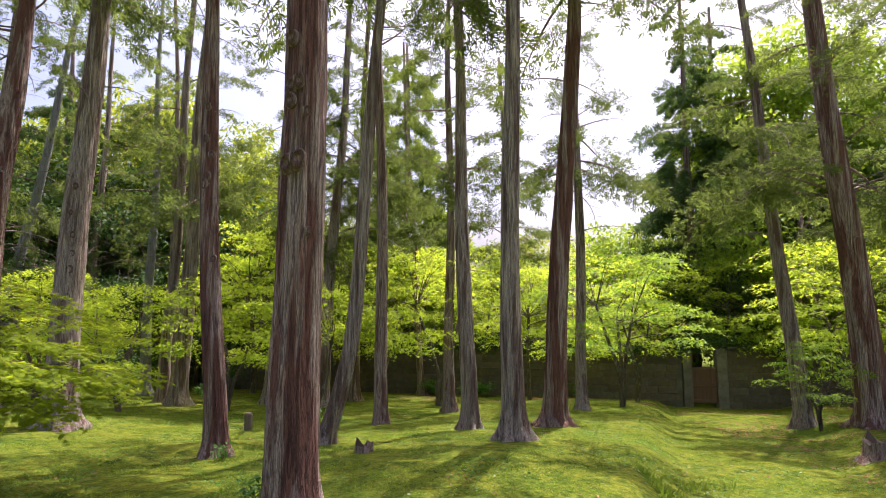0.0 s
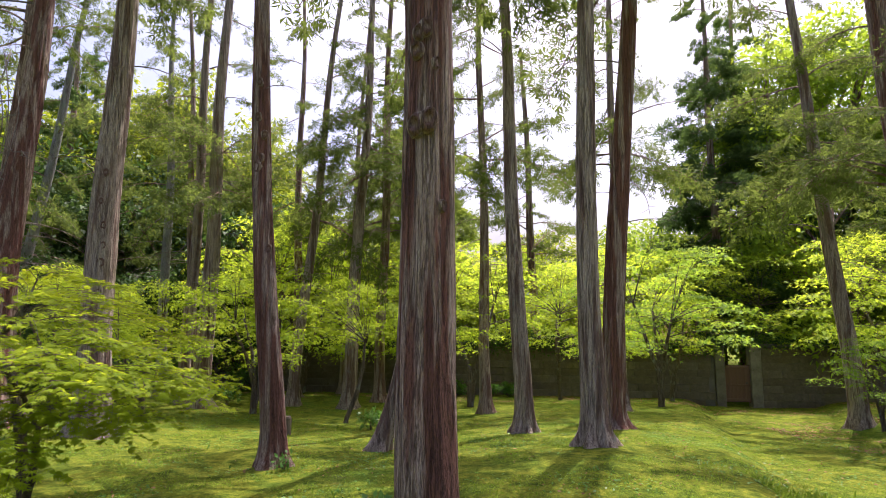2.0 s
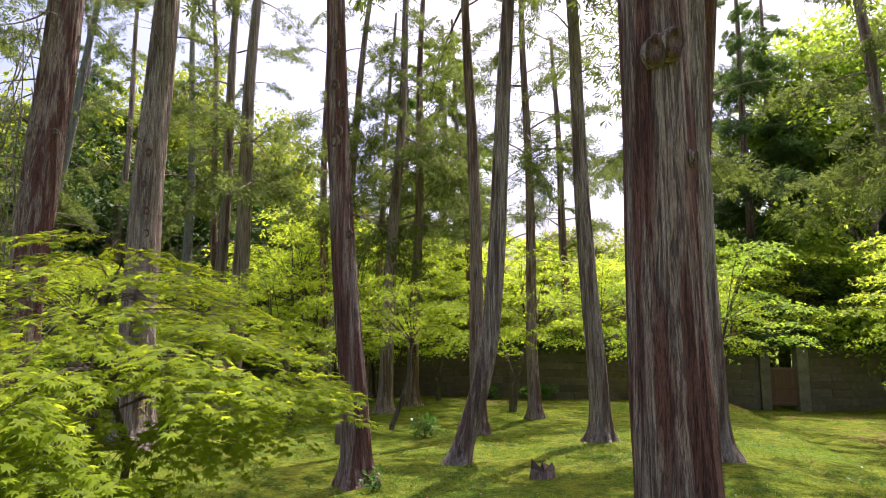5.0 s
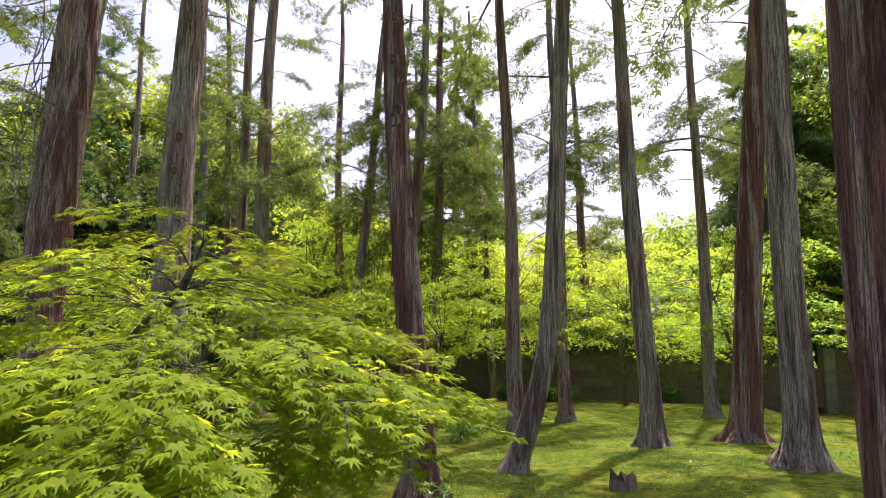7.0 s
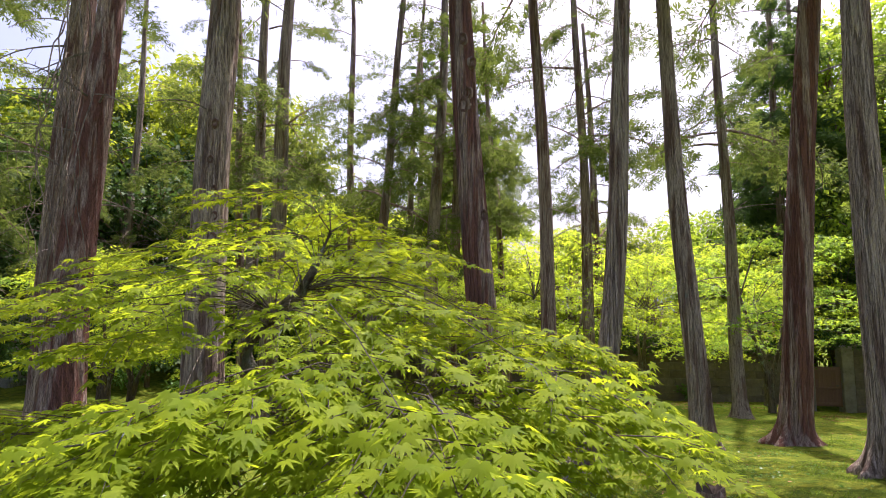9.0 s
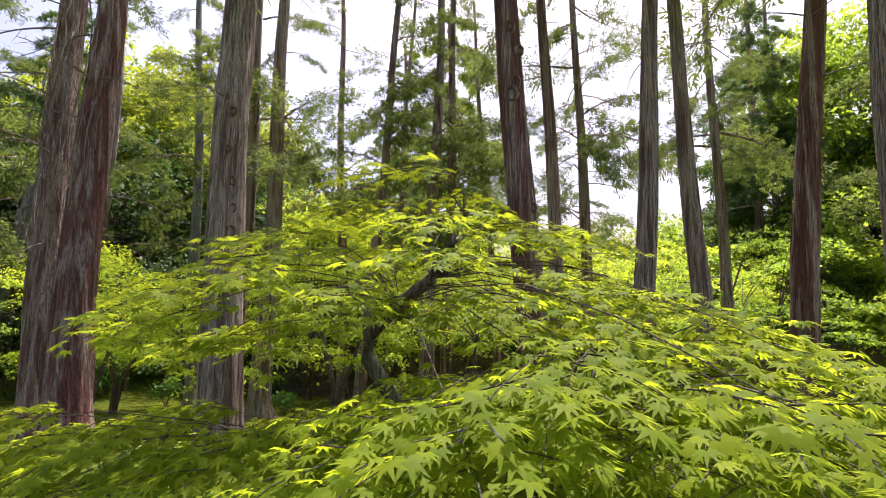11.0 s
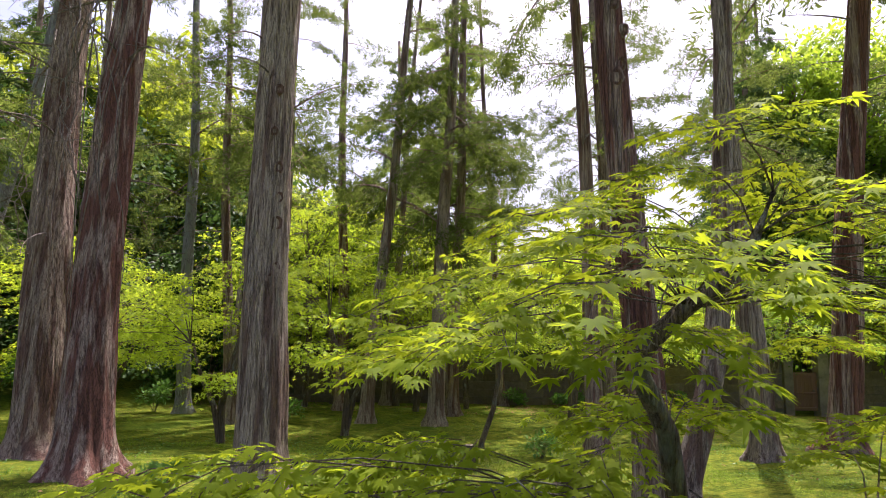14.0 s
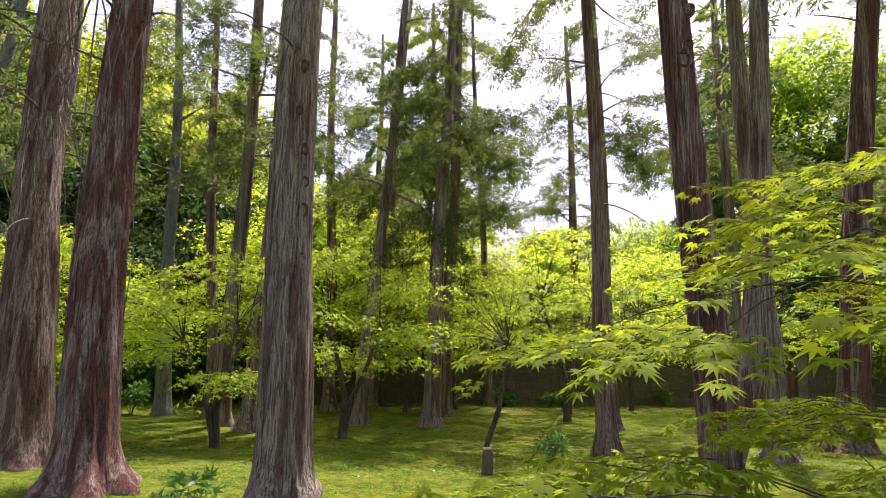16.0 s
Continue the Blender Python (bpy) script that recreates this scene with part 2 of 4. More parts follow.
MAPLE7 = star((0, 36, -36, 74, -74, 118, -118), (1, 0.93, 0.93, 0.76, 0.76, 0.44, 0.44), 0.38, 0.22)
MAPLE5 = star((0, 42, -42, 88, -88), (1, 0.9, 0.9, 0.66, 0.66), 0.36, 0.2)
MAPLE3 = star((0, 55, -55), (1, 0.85, 0.85), 0.36, 0.2)
OVAL = (np.array([(0, 0, 0), (0.27, 0.45, 0.05), (0, 1, -0.12), (-0.27, 0.45, 0.05)]), [(0, 1, 2, 3)])
BLADE = (np.array([(0, 0, 0), (0.10, 0.4, 0.03), (0, 1, -0.2), (-0.10, 0.4, 0.03)]), [(0, 1, 2, 3)])
TUFT = (np.array([(0, 0, 0), (0.13, 0.62, 0.02), (-0.06, 1, -0.15), (0.5, 0.34, -0.04), (0.66, 0.74, -0.16), (-0.56, 0.42, -0.04), (-0.5, 0.80, -0.16)]), [(0, 1, 2), (0, 3, 4), (0, 6, 5)])


def leaves(name, where, along, up, size, shape, mat):
    """One mesh of many leaves: places, directions, upward sides and sizes as arrays."""
    tv, tf = shape
    where, along, up, size = (np.asarray(a, float) for a in (where, along, up, size))
    along = along / (np.linalg.norm(along, axis=1, keepdims=True) + 1e-9)
    side = np.cross(along, up)
    side /= np.linalg.norm(side, axis=1, keepdims=True) + 1e-9
    up = np.cross(side, along)
    co = where[:, None, :] + size[:, None, None] * (tv[None, :, 0:1] * side[:, None] + tv[None, :, 1:2] * along[:, None] + tv[None, :, 2:3] * up[:, None])
    count, k = len(where), len(tv)
    loops = np.array([i for f in tf for i in f])
    sizes = np.array([len(f) for f in tf])
    allloops = (loops[None, :] + (np.arange(count) * k)[:, None]).ravel()
    totals = np.tile(sizes, count)
    starts = np.concatenate(([0], np.cumsum(totals)[:-1]))
    me = bpy.data.meshes.new(name)
    me.vertices.add(count * k)
    me.vertices.foreach_set("co", co.ravel().astype(np.float32))
    me.loops.add(len(allloops))
    me.loops.foreach_set("vertex_index", allloops.astype(np.int32))
    me.polygons.add(len(totals))
    me.polygons.foreach_set("loop_start", starts.astype(np.int32))
    me.update(calc_edges=True)
    me.validate()
    me.materials.append(mat)
    return me


def rand_dirs(rng, count, flat=1.0):
    d = rng.normal(size=(count, 3))
    d[:, 2] *= flat
    return d / (np.linalg.norm(d, axis=1, keepdims=True) + 1e-9)


def step(a, b, x):
    t = min(1.0, max(0.0, (x - a) / (b - a)))
    return t * t * (3 - 2 * t)


# ---- ground ----
def ground_z(x, y):
    yy = min(y, 27.0) if y > -4 else -4 + (y + 4) * 0.1
    z = 0.95 - 0.113 * yy
    if abs(x) < 60 and abs(y) < 60:
        z -= 0.24 * math.exp(-(((x + 6.3) / 5) ** 2 + ((y - 15.5) / 6) ** 2))
        z += 0.25 * math.exp(-(((x + 0.2) / 2.0) ** 2 + ((y - 9.3) / 3) ** 2))
        z += 0.30 * math.exp(-(((x + 12) / 3) ** 2 + ((y - 9.5) / 3) ** 2))
        edge = 1.2 + (y - 7.1) * 0.247
        lane = step(edge, edge + 1.0, x) * (1 - step(5.6 + (y - 10) * 0.35, 6.8 + (y - 10) * 0.35, x))
        z -= 0.32 * lane * (1 - step(27, 30, y)) * step(-2, 4, y)
        z += 3.2 * step(-16, -26, x) * step(17, 30, y) + 1.2 * step(-12, -20, x) * step(26, 32, y)
        z += 0.05 * noise.noise((x * 0.6, y * 0.6, 3.1)) + 0.025 * noise.noise((x * 2.1, y * 2.1, 7.7))
    return z


def build_ground():
    xs = np.concatenate(([-900, -400, -200, -120, -80, -60, -50], np.arange(-40, -16, 0.8), np.arange(-16, 12, 0.22), np.arange(12, 40, 0.8), [45, 60, 80, 120, 200, 400, 900]))
    ys = np.concatenate(([-900, -300, -120, -60, -30, -15, -8], np.arange(-5, 3, 0.6), np.arange(3, 18, 0.2), np.arange(18, 42, 0.6), [45, 55, 70, 100, 160, 300, 900]))
    nx = len(xs)
    g = Geo()
    g.v = [(x, y, ground_z(x, y)) for y in ys for x in xs]
    g.f = [(j * nx + i, j * nx + i + 1, (j + 1) * nx + i + 1, (j + 1) * nx + i) for j in range(len(ys) - 1) for i in range(nx - 1)]
    tagged(new("ground", g.mesh("ground", MOSS)), "mossy green garden ground sloping down to the wall", "ground", kind="structure")


build_ground()


# ---- cedars ----
def trunk_mesh(h, r, lean, seed, segs=28, rings=46, mat=BARK_BROWN, flare=0.75, ridges=0.05, bow=0.0):
    """A tapered trunk with root flare, long bark ridges and a slight sway."""
    g = Geo()
    rr = random.Random(seed)
    lobes, ph = rr.choice((4, 5, 6)), rr.uniform(0, 6.3)
    sway = rr.uniform(0, 6.3)
    for i in range(rings + 1):
        s = (i / rings) ** 1.6
        z = -0.35 + s * (h + 0.35)
        zz = max(z, 0.0)
        rad = r * (1.04 - 0.72 * zz / h)
        fl = math.exp(-zz / 0.2) * flare * 0.95 + math.exp(-zz / 0.7) * 0.10
        cx = lean[0] * z + bow * (1 - math.exp(-zz / 1.6)) + 0.05 * math.sin(z * 0.55 + sway) * min(1, zz / 2)
        cy = lean[1] * z + 0.05 * math.cos(z * 0.47 + sway) * min(1, zz / 2)
        for k in range(segs):
            a = 2 * math.pi * k / segs
            lobe = 0.5 + 0.5 * math.cos(lobes * a + ph + 0.6 * math.sin(2 * a + ph))
            rel = noise.noise((math.cos(a) * 3.2, math.sin(a) * 3.2, z * 0.35 + seed * 3.7)) * ridges
            rel += noise.noise((math.cos(a) * 8, math.sin(a) * 8, z * 0.7 + seed)) * ridges * 0.8
            if segs > 60:
                rel += noise.noise((math.cos(a) * 15, math.sin(a) * 15, z * 0.9 + seed * 5)) * ridges * 0.7
            rel += noise.noise((math.cos(a) * 1.2, math.sin(a) * 1.2, z * 0.5 + seed * 9.1)) * 0.06
            q = rad * (1 + fl * (0.45 + 0.9 * lobe) + rel)
            g.v.append((cx + math.cos(a) * q, cy + math.sin(a) * q, z))
    for i in range(rings):
        for k in range(segs):
            a, b = i * segs + k, i * segs + (k + 1) % segs
            g.f.append((a, b, b + segs, a + segs))
    g.f.append(tuple(rings * segs + k for k in range(segs)))
    return g.mesh("trunk", mat)


def branch_meshes(seed, length, bare, leaf_mat, count=12, spray=0.15, bushy=6, shape=TUFT, tuft=2):
    """One cedar branch along +x: a curved limb with side twigs, and the foliage on them."""
    rr, rng = random.Random(seed), np.random.default_rng(seed)
    g = Geo()
    up, sag = rr.uniform(0.0, 0.25), rr.uniform(0.25, 0.5)
    pts = [Vector((length * s, 0.12 * length * math.sin(s * 3 + seed) * s, length * (up * s - sag * s * s))) for s in np.linspace(0, 1, 8)]
    g.tube(pts, [0.026 * (1.05 - s) * length / 2.4 + 0.005 for s in np.linspace(0, 1, 8)], 5)
    where, along = [], []
    for i in range(count):
        s = 0.25 + 0.75 * (i + rr.random()) / count
        j = min(6, int(s * 7))
        p = pts[j].lerp(pts[j + 1], s * 7 - j)
        side = (-1) ** i * rr.uniform(0.6, 1.2)
        tl = length * rr.uniform(0.16, 0.34) * (1.25 - 0.6 * s)
        d = Vector((rr.uniform(0.3, 0.9), side, rr.uniform(-0.45, 0.1))).normalized()
        q = p + d * tl + Vector((0, 0, -0.15 * tl))
        g.tube([p, q], [0.008, 0.003], 3, False)
        if not bare:
            puff = rr.uniform(0.05, 0.13)
            for e in np.linspace(0.3, 1.0, bushy):
                o = p.lerp(q, e)
                for _ in range(tuft):
                    where.append(o + Vector((rr.gauss(0, puff), rr.gauss(0, puff), rr.gauss(-0.03, puff))))
                    along.append(d + Vector((rr.gauss(0, 0.7), rr.gauss(0, 0.7), rr.gauss(-0.3, 0.5))))
    wood = g.mesh("branch", DEADWOOD if bare else BARK_BROWN)
    fol = None
    if not bare:
        ups = rand_dirs(rng, len(where), 1.0) + np.array((0, 0, 0.8))
        fol = leaves("foliage", [tuple(w) for w in where], [tuple(a) for a in along], ups, rng.uniform(0.6, 1.25, len(where)) * spray, shape, leaf_mat)
    return wood, fol


LIVE = [branch_meshes(20 + i, 2.5, False, CEDAR_LEAF, 18, 0.15, 6, TUFT, 4) for i in range(7)]
DEAD = [branch_meshes(60 + i, 1.7, True, None, 7) for i in range(5)]
# Crown branches added above view to shade the near maple and the ground.
HIGH = [branch_meshes(30 + i, 2.5, False, CEDAR_LEAF, 16, 0.16, 5, TUFT, 4) for i in range(4)]
THICK = [branch_meshes(80 + i, 2.3, False, CYPRESS_LEAF, 22, 0.30, 5, TUFT, 3) for i in range(4)]
DENSE = [branch_meshes(90 + i, 2.5, False, DARK_LEAF, 22, 0.30, 5, TUFT, 3) for i in range(4)]


def knot_mesh(seed):
    """A healed branch scar: a lumpy ring of bark with a dark hollow."""
    g = Geo()
    rr = random.Random(seed)
    for i in range(7):
        b = 2 * math.pi * i / 7 * 0.5 - 0.2
        for k in range(12):
            a = 2 * math.pi * k / 12
            q = 0.07 * (1.25 - 0.17 * i) * (1 + 0.3 * noise.noise((math.cos(a) * 1.4, math.sin(a) * 1.4, seed * 3.3)) + 0.12 * rr.random())
            depth = (-0.02, 0.015, 0.03, 0.032, 0.026, 0.014, 0.006)[i] * (0.7 + 0.6 * rr.random())
            g.v.append((math.cos(a) * q * 0.8, -depth, math.sin(a) * q))
    for i in range(6):
        for k in range(12):
            a, c = i * 12 + k, i * 12 + (k + 1) % 12
            g.f.append((a, c, c + 12, a + 12))
    g.f.append(tuple(72 + k for k in range(12)))
    return g.mesh("knot", BARK_BROWN)


KNOTS = [knot_mesh(i) for i in range(4)]


def cedar(x, y, dia, lean, h=19.0, crown=8.0, live=24, dead=6, dead_from=3.5, mat=BARK_BROWN, seed=0, detail=1, label="", group="cedars of the grove", knots=(), spread=1.0, pool=None, flare=0.75, bow=0.0):
    rr = random.Random(seed * 7 + 3)
    tree = tagged(new("cedar_tree"), label or "tall straight cedar with brown fibrous bark on mossy ground", "tree", group)
    tree.location = (x, y, ground_z(x, y))
    segs, rings = ((16, 24), (28, 40), (84, 84))[detail]
    part("trunk", trunk_mesh(h, dia / 2, lean, seed, segs, rings, mat, flare, (0.05, 0.08, 0.10)[detail], bow), tree)

    def on_axis(z, a, out=0.0):
        r = dia / 2 * (1.04 - 0.72 * z / h) * 0.93 + out
        return Vector((lean[0] * z + bow * (1 - math.exp(-z / 1.6)) + math.cos(a) * r, lean[1] * z + math.sin(a) * r, z))

    for i in range(live):
        z = crown + (h - crown - 0.5) * ((i + rr.random()) / live) ** 1.9
        a = i * 2.4 + rr.uniform(-0.5, 0.5)
        s = spread * (1.15 - 0.75 * (z - crown) / (h - crown)) * rr.uniform(0.5, 1.25)
        wood, fol = rr.choice(pool or LIVE)
        m = Matrix.Translation(on_axis(z, a, -0.03)) @ Matrix.Rotation(a, 4, "Z") @ Matrix.Rotation(rr.uniform(-0.5, 0.55), 4, "Y") @ Matrix.Rotation(rr.uniform(-0.9, 0.9), 4, "X") @ Matrix.Diagonal((s, s * rr.choice((-1, 1)), s, 1))
        b = part("branch", wood, tree, "", m)
        part("foliage", fol, b)
    for i in range(dead):
        z = dead_from + (crown + 2 - dead_from) * ((i + rr.random()) / dead)
        a = rr.uniform(0, 6.28)
        s = rr.uniform(0.35, 1.0)
        m = Matrix.Translation(on_axis(z, a, -0.03)) @ Matrix.Rotation(a, 4, "Z") @ Matrix.Rotation(rr.uniform(-0.3, 0.3), 4, "Y") @ Matrix.Diagonal((s, s, s, 1))
        part("dead_branch", rr.choice(DEAD)[0], tree, "bare dead twig", m)
    for i, (z, deg, s) in enumerate(knots):
        a = radians(deg)
        m = Matrix.Translation(on_axis(z, a, 0.0)) @ Matrix.Rotation(a + math.pi / 2, 4, "Z") @ Matrix.Diagonal((s, s, s, 1))
        part("knot", KNOTS[i % 4], tree, "", m)
    return tree


A = cedar(-2.107, 4.694, 0.47, (-0.015, 0.022), 17, 11.0, 9, 0, mat=BARK_RED, spread=1.0, pool=HIGH, seed=1, detail=2, label="tall cedar with peeling red-brown bark and knots in the moss", flare=0.5,
          knots=((3.45, -100, 1.1), (3.5, -70, 1.3), (4.1, -95, 0.9), (4.3, -70, 0.9), (4.25, -90, 0.8), (4.75, -95, 1.0), (4.0, -45, 0.7), (2.8, -35, 0.6)))
B = cedar(-5.22, 8.55, 0.36, (-0.062, 0.003), 16, 11.2, 13, 3, 6.0, mat=BARK_RED, spread=1.2, pool=HIGH, seed=2, detail=2, label="slender cedar with dark red-brown bark and a row of knots",
          knots=((2.9, -80, 0.8), (3.4, -60, 0.9), (3.9, -110, 0.8), (4.35, -120, 0.9), (4.75, -115, 1.3), (4.9, -95, 1.0), (5.3, -60, 0.9), (5.6, -100, 0.9), (6.2, -80, 0.8)))
C = cedar(-4.1, 10.58, 0.33, (0.058, 0.014), 17, 11.2, 13, 4, 6, mat=BARK_GREY, spread=1.2, pool=HIGH, seed=3, detail=2, label="cedar with grey lichened bark and a foot bent over the moss", bow=0.57)
P = cedar(-3.98, 14.8, 0.38, (-0.024, 0.039), 18, 11.5, 11, 6, 5, mat=BARK_BROWN, spread=1.0, pool=HIGH, seed=4, detail=1, label="straight cedar with brown-grey bark in the grove")
L = cedar(-1.286, 13.23, 0.40, (-0.033, 0.05), 18, 11.5, 12, 5, 6, mat=BARK_GREY, spread=1.1, pool=HIGH, seed=5, detail=2, label="slender cedar with grey-brown bark on the moss")
D = cedar(-0.154, 9.9, 0.40, (0.006, 0.006), 17, 11.0, 13, 3, 6, mat=BARK_GREY, spread=1.2, pool=HIGH, seed=6, detail=2, label="straight cedar with grey ridged bark on a mossy mound", flare=0.95)
D2 = cedar(0.78, 14.05, 0.56, (0.066, -0.043), 19, 11.5, 14, 8, 6, mat=BARK_RED, spread=1.1, pool=HIGH, seed=7, detail=2, label="thick old cedar with shaggy brown bark and spreading roots", flare=0.9)
E = cedar(-9.674, 9.92, 0.585, (-0.011, 0.044), 18, 10.8, 15, 6, 5, mat=BARK_GREY, pool=HIGH, seed=8, detail=2, label="thick cedar with cracked grey bark and broken branch stubs",
          knots=((2.6, -70, 1.1), (2.75, -60, 1.2), (3.35, -60, 1.3), (3.7, -55, 0.9), (4.1, -60, 1.0), (4.6, -80, 0.9), (5.2, -70, 1.0)))
F1 = cedar(-13.76, 11.6, 0.67, (-0.07, 0.09), 18, 10.0, 16, 18, 3.2, mat=BARK_BROWN, pool=HIGH, seed=9, detail=2, label="thick cedar with grey-brown bark hung with dead twigs")
F2 = cedar(-11.676, 9.576, 0.55, (-0.054, 0.116), 18, 10.2, 15, 18, 3.0, mat=BARK_RED, pool=HIGH, seed=10, detail=2, label="thick cedar with dark red bark and a dry creeper")
BACK = [  # x, y, diameter, lean, bark
    (-12.1, 17.34, 0.58, (0.033, 0.005), BARK_GREY), (-15.557, 20.13, 0.42, (-0.059, 0.066), BARK_PALE), (-13.05, 17.82, 0.42, (0.03, 0.005), BARK_GREY), (-14.12, 20.0, 0.34, (-0.057, 0.013), BARK_BROWN),
    (-9.64, 19.17, 0.40, (0.075, 0.074), BARK_GREY), (-10.98, 22.42, 0.42, (-0.047, 0.12), BARK_BROWN), (-9.6, 24.7, 0.36, (0.06, 0.0), BARK_GREY), (-7.58, 19.37, 0.50, (0.035, 0.065), BARK_GREY),
    (-7.0, 21.6, 0.44, (0.022, 0.007), BARK_BROWN), (-4.85, 25.5, 0.34, (-0.06, 0.0), BARK_BROWN), (-2.49, 18.34, 0.37, (-0.01, 0.068), BARK_BROWN), (2.1, 19.6, 0.40, (0.015, 0.077), BARK_GREY),
    (-0.44, 27.4, 0.5, (-0.029, 0.019), BARK_BROWN), (8.65, 18.13, 0.48, (-0.044, 0.072), BARK_GREY), (9.48, 16.06, 0.74, (-0.082, -0.024), BARK_RED)]
for i, (x, y, dia, lean, mat) in enumerate(BACK):
    low = i == 14
    cedar(x, y, dia, lean, 18 + (i % 3), 6.3 if low else 6.9 + (i % 4) * 0.6, 34 if low else (15 if x < -8 else 24), 9, 3.0 if low else 4.0, mat=mat, seed=20 + i, detail=1, label="thick red-barked cedar with low drooping branches" if low else "")
for i, (x, y, dia, lean, h, mat) in enumerate(((-23.5, 20.5, 0.5, 0.19, 20, BARK_PALE), (-20, 13, 0.45, 0.02, 18, BARK_BROWN), (-25, 16, 0.5, -0.02, 19, BARK_BROWN), (-22, 24, 0.45, 0.03, 19, BARK_GREY), (-17.5, 12.5, 0.4, 0.0, 17, BARK_BROWN), (13.5, 18.5, 0.55, -0.03, 19, BARK_BROWN), (15.5, 22.5, 0.5, -0.02, 20, BARK_BROWN))):
    cedar(x, y, dia, (lean, 0), h, 5.0, 22, 44, 2.0, mat=mat, seed=50 + i, detail=0, label="tall cedar with bare lower twigs at the edge of the grove", group="cedars at the edge")


def cypress(x, y, h, wide, seed, pool, label, count=80, low=2.5):
    """A dense tall conifer, leafy from low down."""
    return cedar(x, y, 0.55, (0, 0), h, low, count, 0, seed=seed, detail=0, label=label, group="conifers beyond the wall", spread=wide, pool=pool)


cypress(-7.3, 33, 22, 1.45, 71, THICK, "tall dense yellow-green cypress beyond the garden wall", 130)
cypress(-10.5, 37, 22, 1.2, 72, THICK + DENSE, "tall dense green cypress beyond the garden wall")
cypress(9.8, 32, 24, 1.35, 73, DENSE, "tall dark dense conifer beyond the garden wall", 76, 4)
cypress(12.5, 35, 24, 1.7, 74, DENSE, "tall dark dense conifer beyond the garden wall", 60, 6)
cypress(14.0, 34.0, 20, 1.1, 75, THICK, "tall yellow-green cypress beyond the garden wall", 50, 3)
cypress(22.5, 29, 22, 1.7, 76, DENSE, "tall dark dense conifer beyond the garden wall", 50, 6)
cypress(-27, 27, 18, 1.5, 78, DENSE, "dark dense conifer on the bank", 60)


# ---- maples ----
def maple(name, seed, height, spread, low, discs, per, leaf, shape, mat, stems=3, label="", group="maples of the garden", bend=0.2):
    """A spreading maple: stems from one foot, arching limbs and flat layered sprays of leaves."""
    rr, rng = random.Random(seed), np.random.default_rng(seed)
    tree = tagged(new(name), label, "tree", group)
    r0 = 0.012 * height + 0.012
    g = Geo()
    forks = []
    for k in range(stems):
        a = 2 * math.pi * k / stems + rr.uniform(-0.5, 0.5)
        top = Vector((math.cos(a) * spread * 0.3, math.sin(a) * spread * 0.3, height * rr.uniform(0.5, 0.66)))
        knee = Vector((math.cos(a) * bend * 0.5 + 0.1, math.sin(a) * bend * 0.5, height * 0.2))
        g.tube([Vector((math.cos(a) * 0.03, math.sin(a) * 0.03, -0.15)), Vector((math.cos(a) * 0.04, math.sin(a) * 0.04, 0.1)), knee, knee.lerp(top, 0.5) + Vector((0.06, 0.04, 0)), top], [r0 * 1.5, r0 * 1.1, r0, r0 * 0.75, r0 * 0.5], 8)
        forks += [knee.lerp(top, s) + Vector((0.05, 0.03, 0)) * s for s in (0.15, 0.4, 0.55, 0.7, 0.85, 1.0)]
    part("trunk", g.mesh("trunk", BARK_MAPLE), tree)
    W, D, U = [], [], []
    for i in range(discs):
        v = (i + rr.random()) / discs
        edge = math.sqrt(max(0.05, 1 - max(0.0, (v - 0.25) / 0.8) ** 2)) * (0.75 + 0.25 * min(1, v / 0.25))
        q, a = spread * edge * math.sqrt(rr.uniform(0.05, 1.0)), rr.uniform(0, 6.283)
        c = Vector((math.cos(a) * q, math.sin(a) * q, height * (low + (1 - low) * v) - 0.05 * q))
        root = min(forks, key=lambda f: (f - c).length + 2.0 * max(0.0, f.z - c.z))
        mid = root.lerp(c, 0.55) + Vector((0, 0, 0.10 * (c - root).length))
        lg = Geo()
        lg.tube([root, root.lerp(mid, 0.5) + Vector((0, 0, 0.03)), mid, c], [r0 * 0.26, r0 * 0.2, r0 * 0.13, r0 * 0.05], 4, False)
        out = Vector((c.x - root.x, c.y - root.y, 0)).normalized()
        for s in (-0.7, 0.0, 0.7):
            d = Matrix.Rotation(s, 3, "Z") @ out
            lg.tube([mid.lerp(c, 0.5), c + d * 0.35], [r0 * 0.08, r0 * 0.03], 3, False)
        part("limb", lg.mesh("limb", BARK_MAPLE), tree)
        rad = (0.24 * spread + 0.25) * rr.uniform(0.65, 1.25)
        k = int(per * rr.uniform(0.7, 1.2))
        rho, th = rad * np.sqrt(rng.random(k)), rng.uniform(0, 2 * math.pi, k)
        rho *= 1 + 0.25 * np.sin(th * 3 + i) + 0.15 * np.sin(th * 7 + i * 2)
        e = np.stack((np.cos(th) * rho, np.sin(th) * rho, rng.normal(size=k) * 0.055 - 0.26 * rho * rho / rad), 1)
        W.append(e + np.array(c) + np.array(out) * 0.1)
        o = e.copy()
        o[:, 2] = -0.3 * rho
        D.append(o / (rho[:, None] + 0.05) + rng.normal(size=(k, 3)) * np.array((0.5, 0.5, 0.15)) + np.array(out) * 0.4)
        U.append(rng.normal(size=(k, 3)) * 0.38 + np.array((0, 0, 1.0)))
    W, D, U = (np.concatenate(a) for a in (W, D, U))
    part("crown", leaves("crown", W, D, U, rng.uniform(0.65, 1.2, len(W)) * leaf, shape, mat), tree)
    return tree


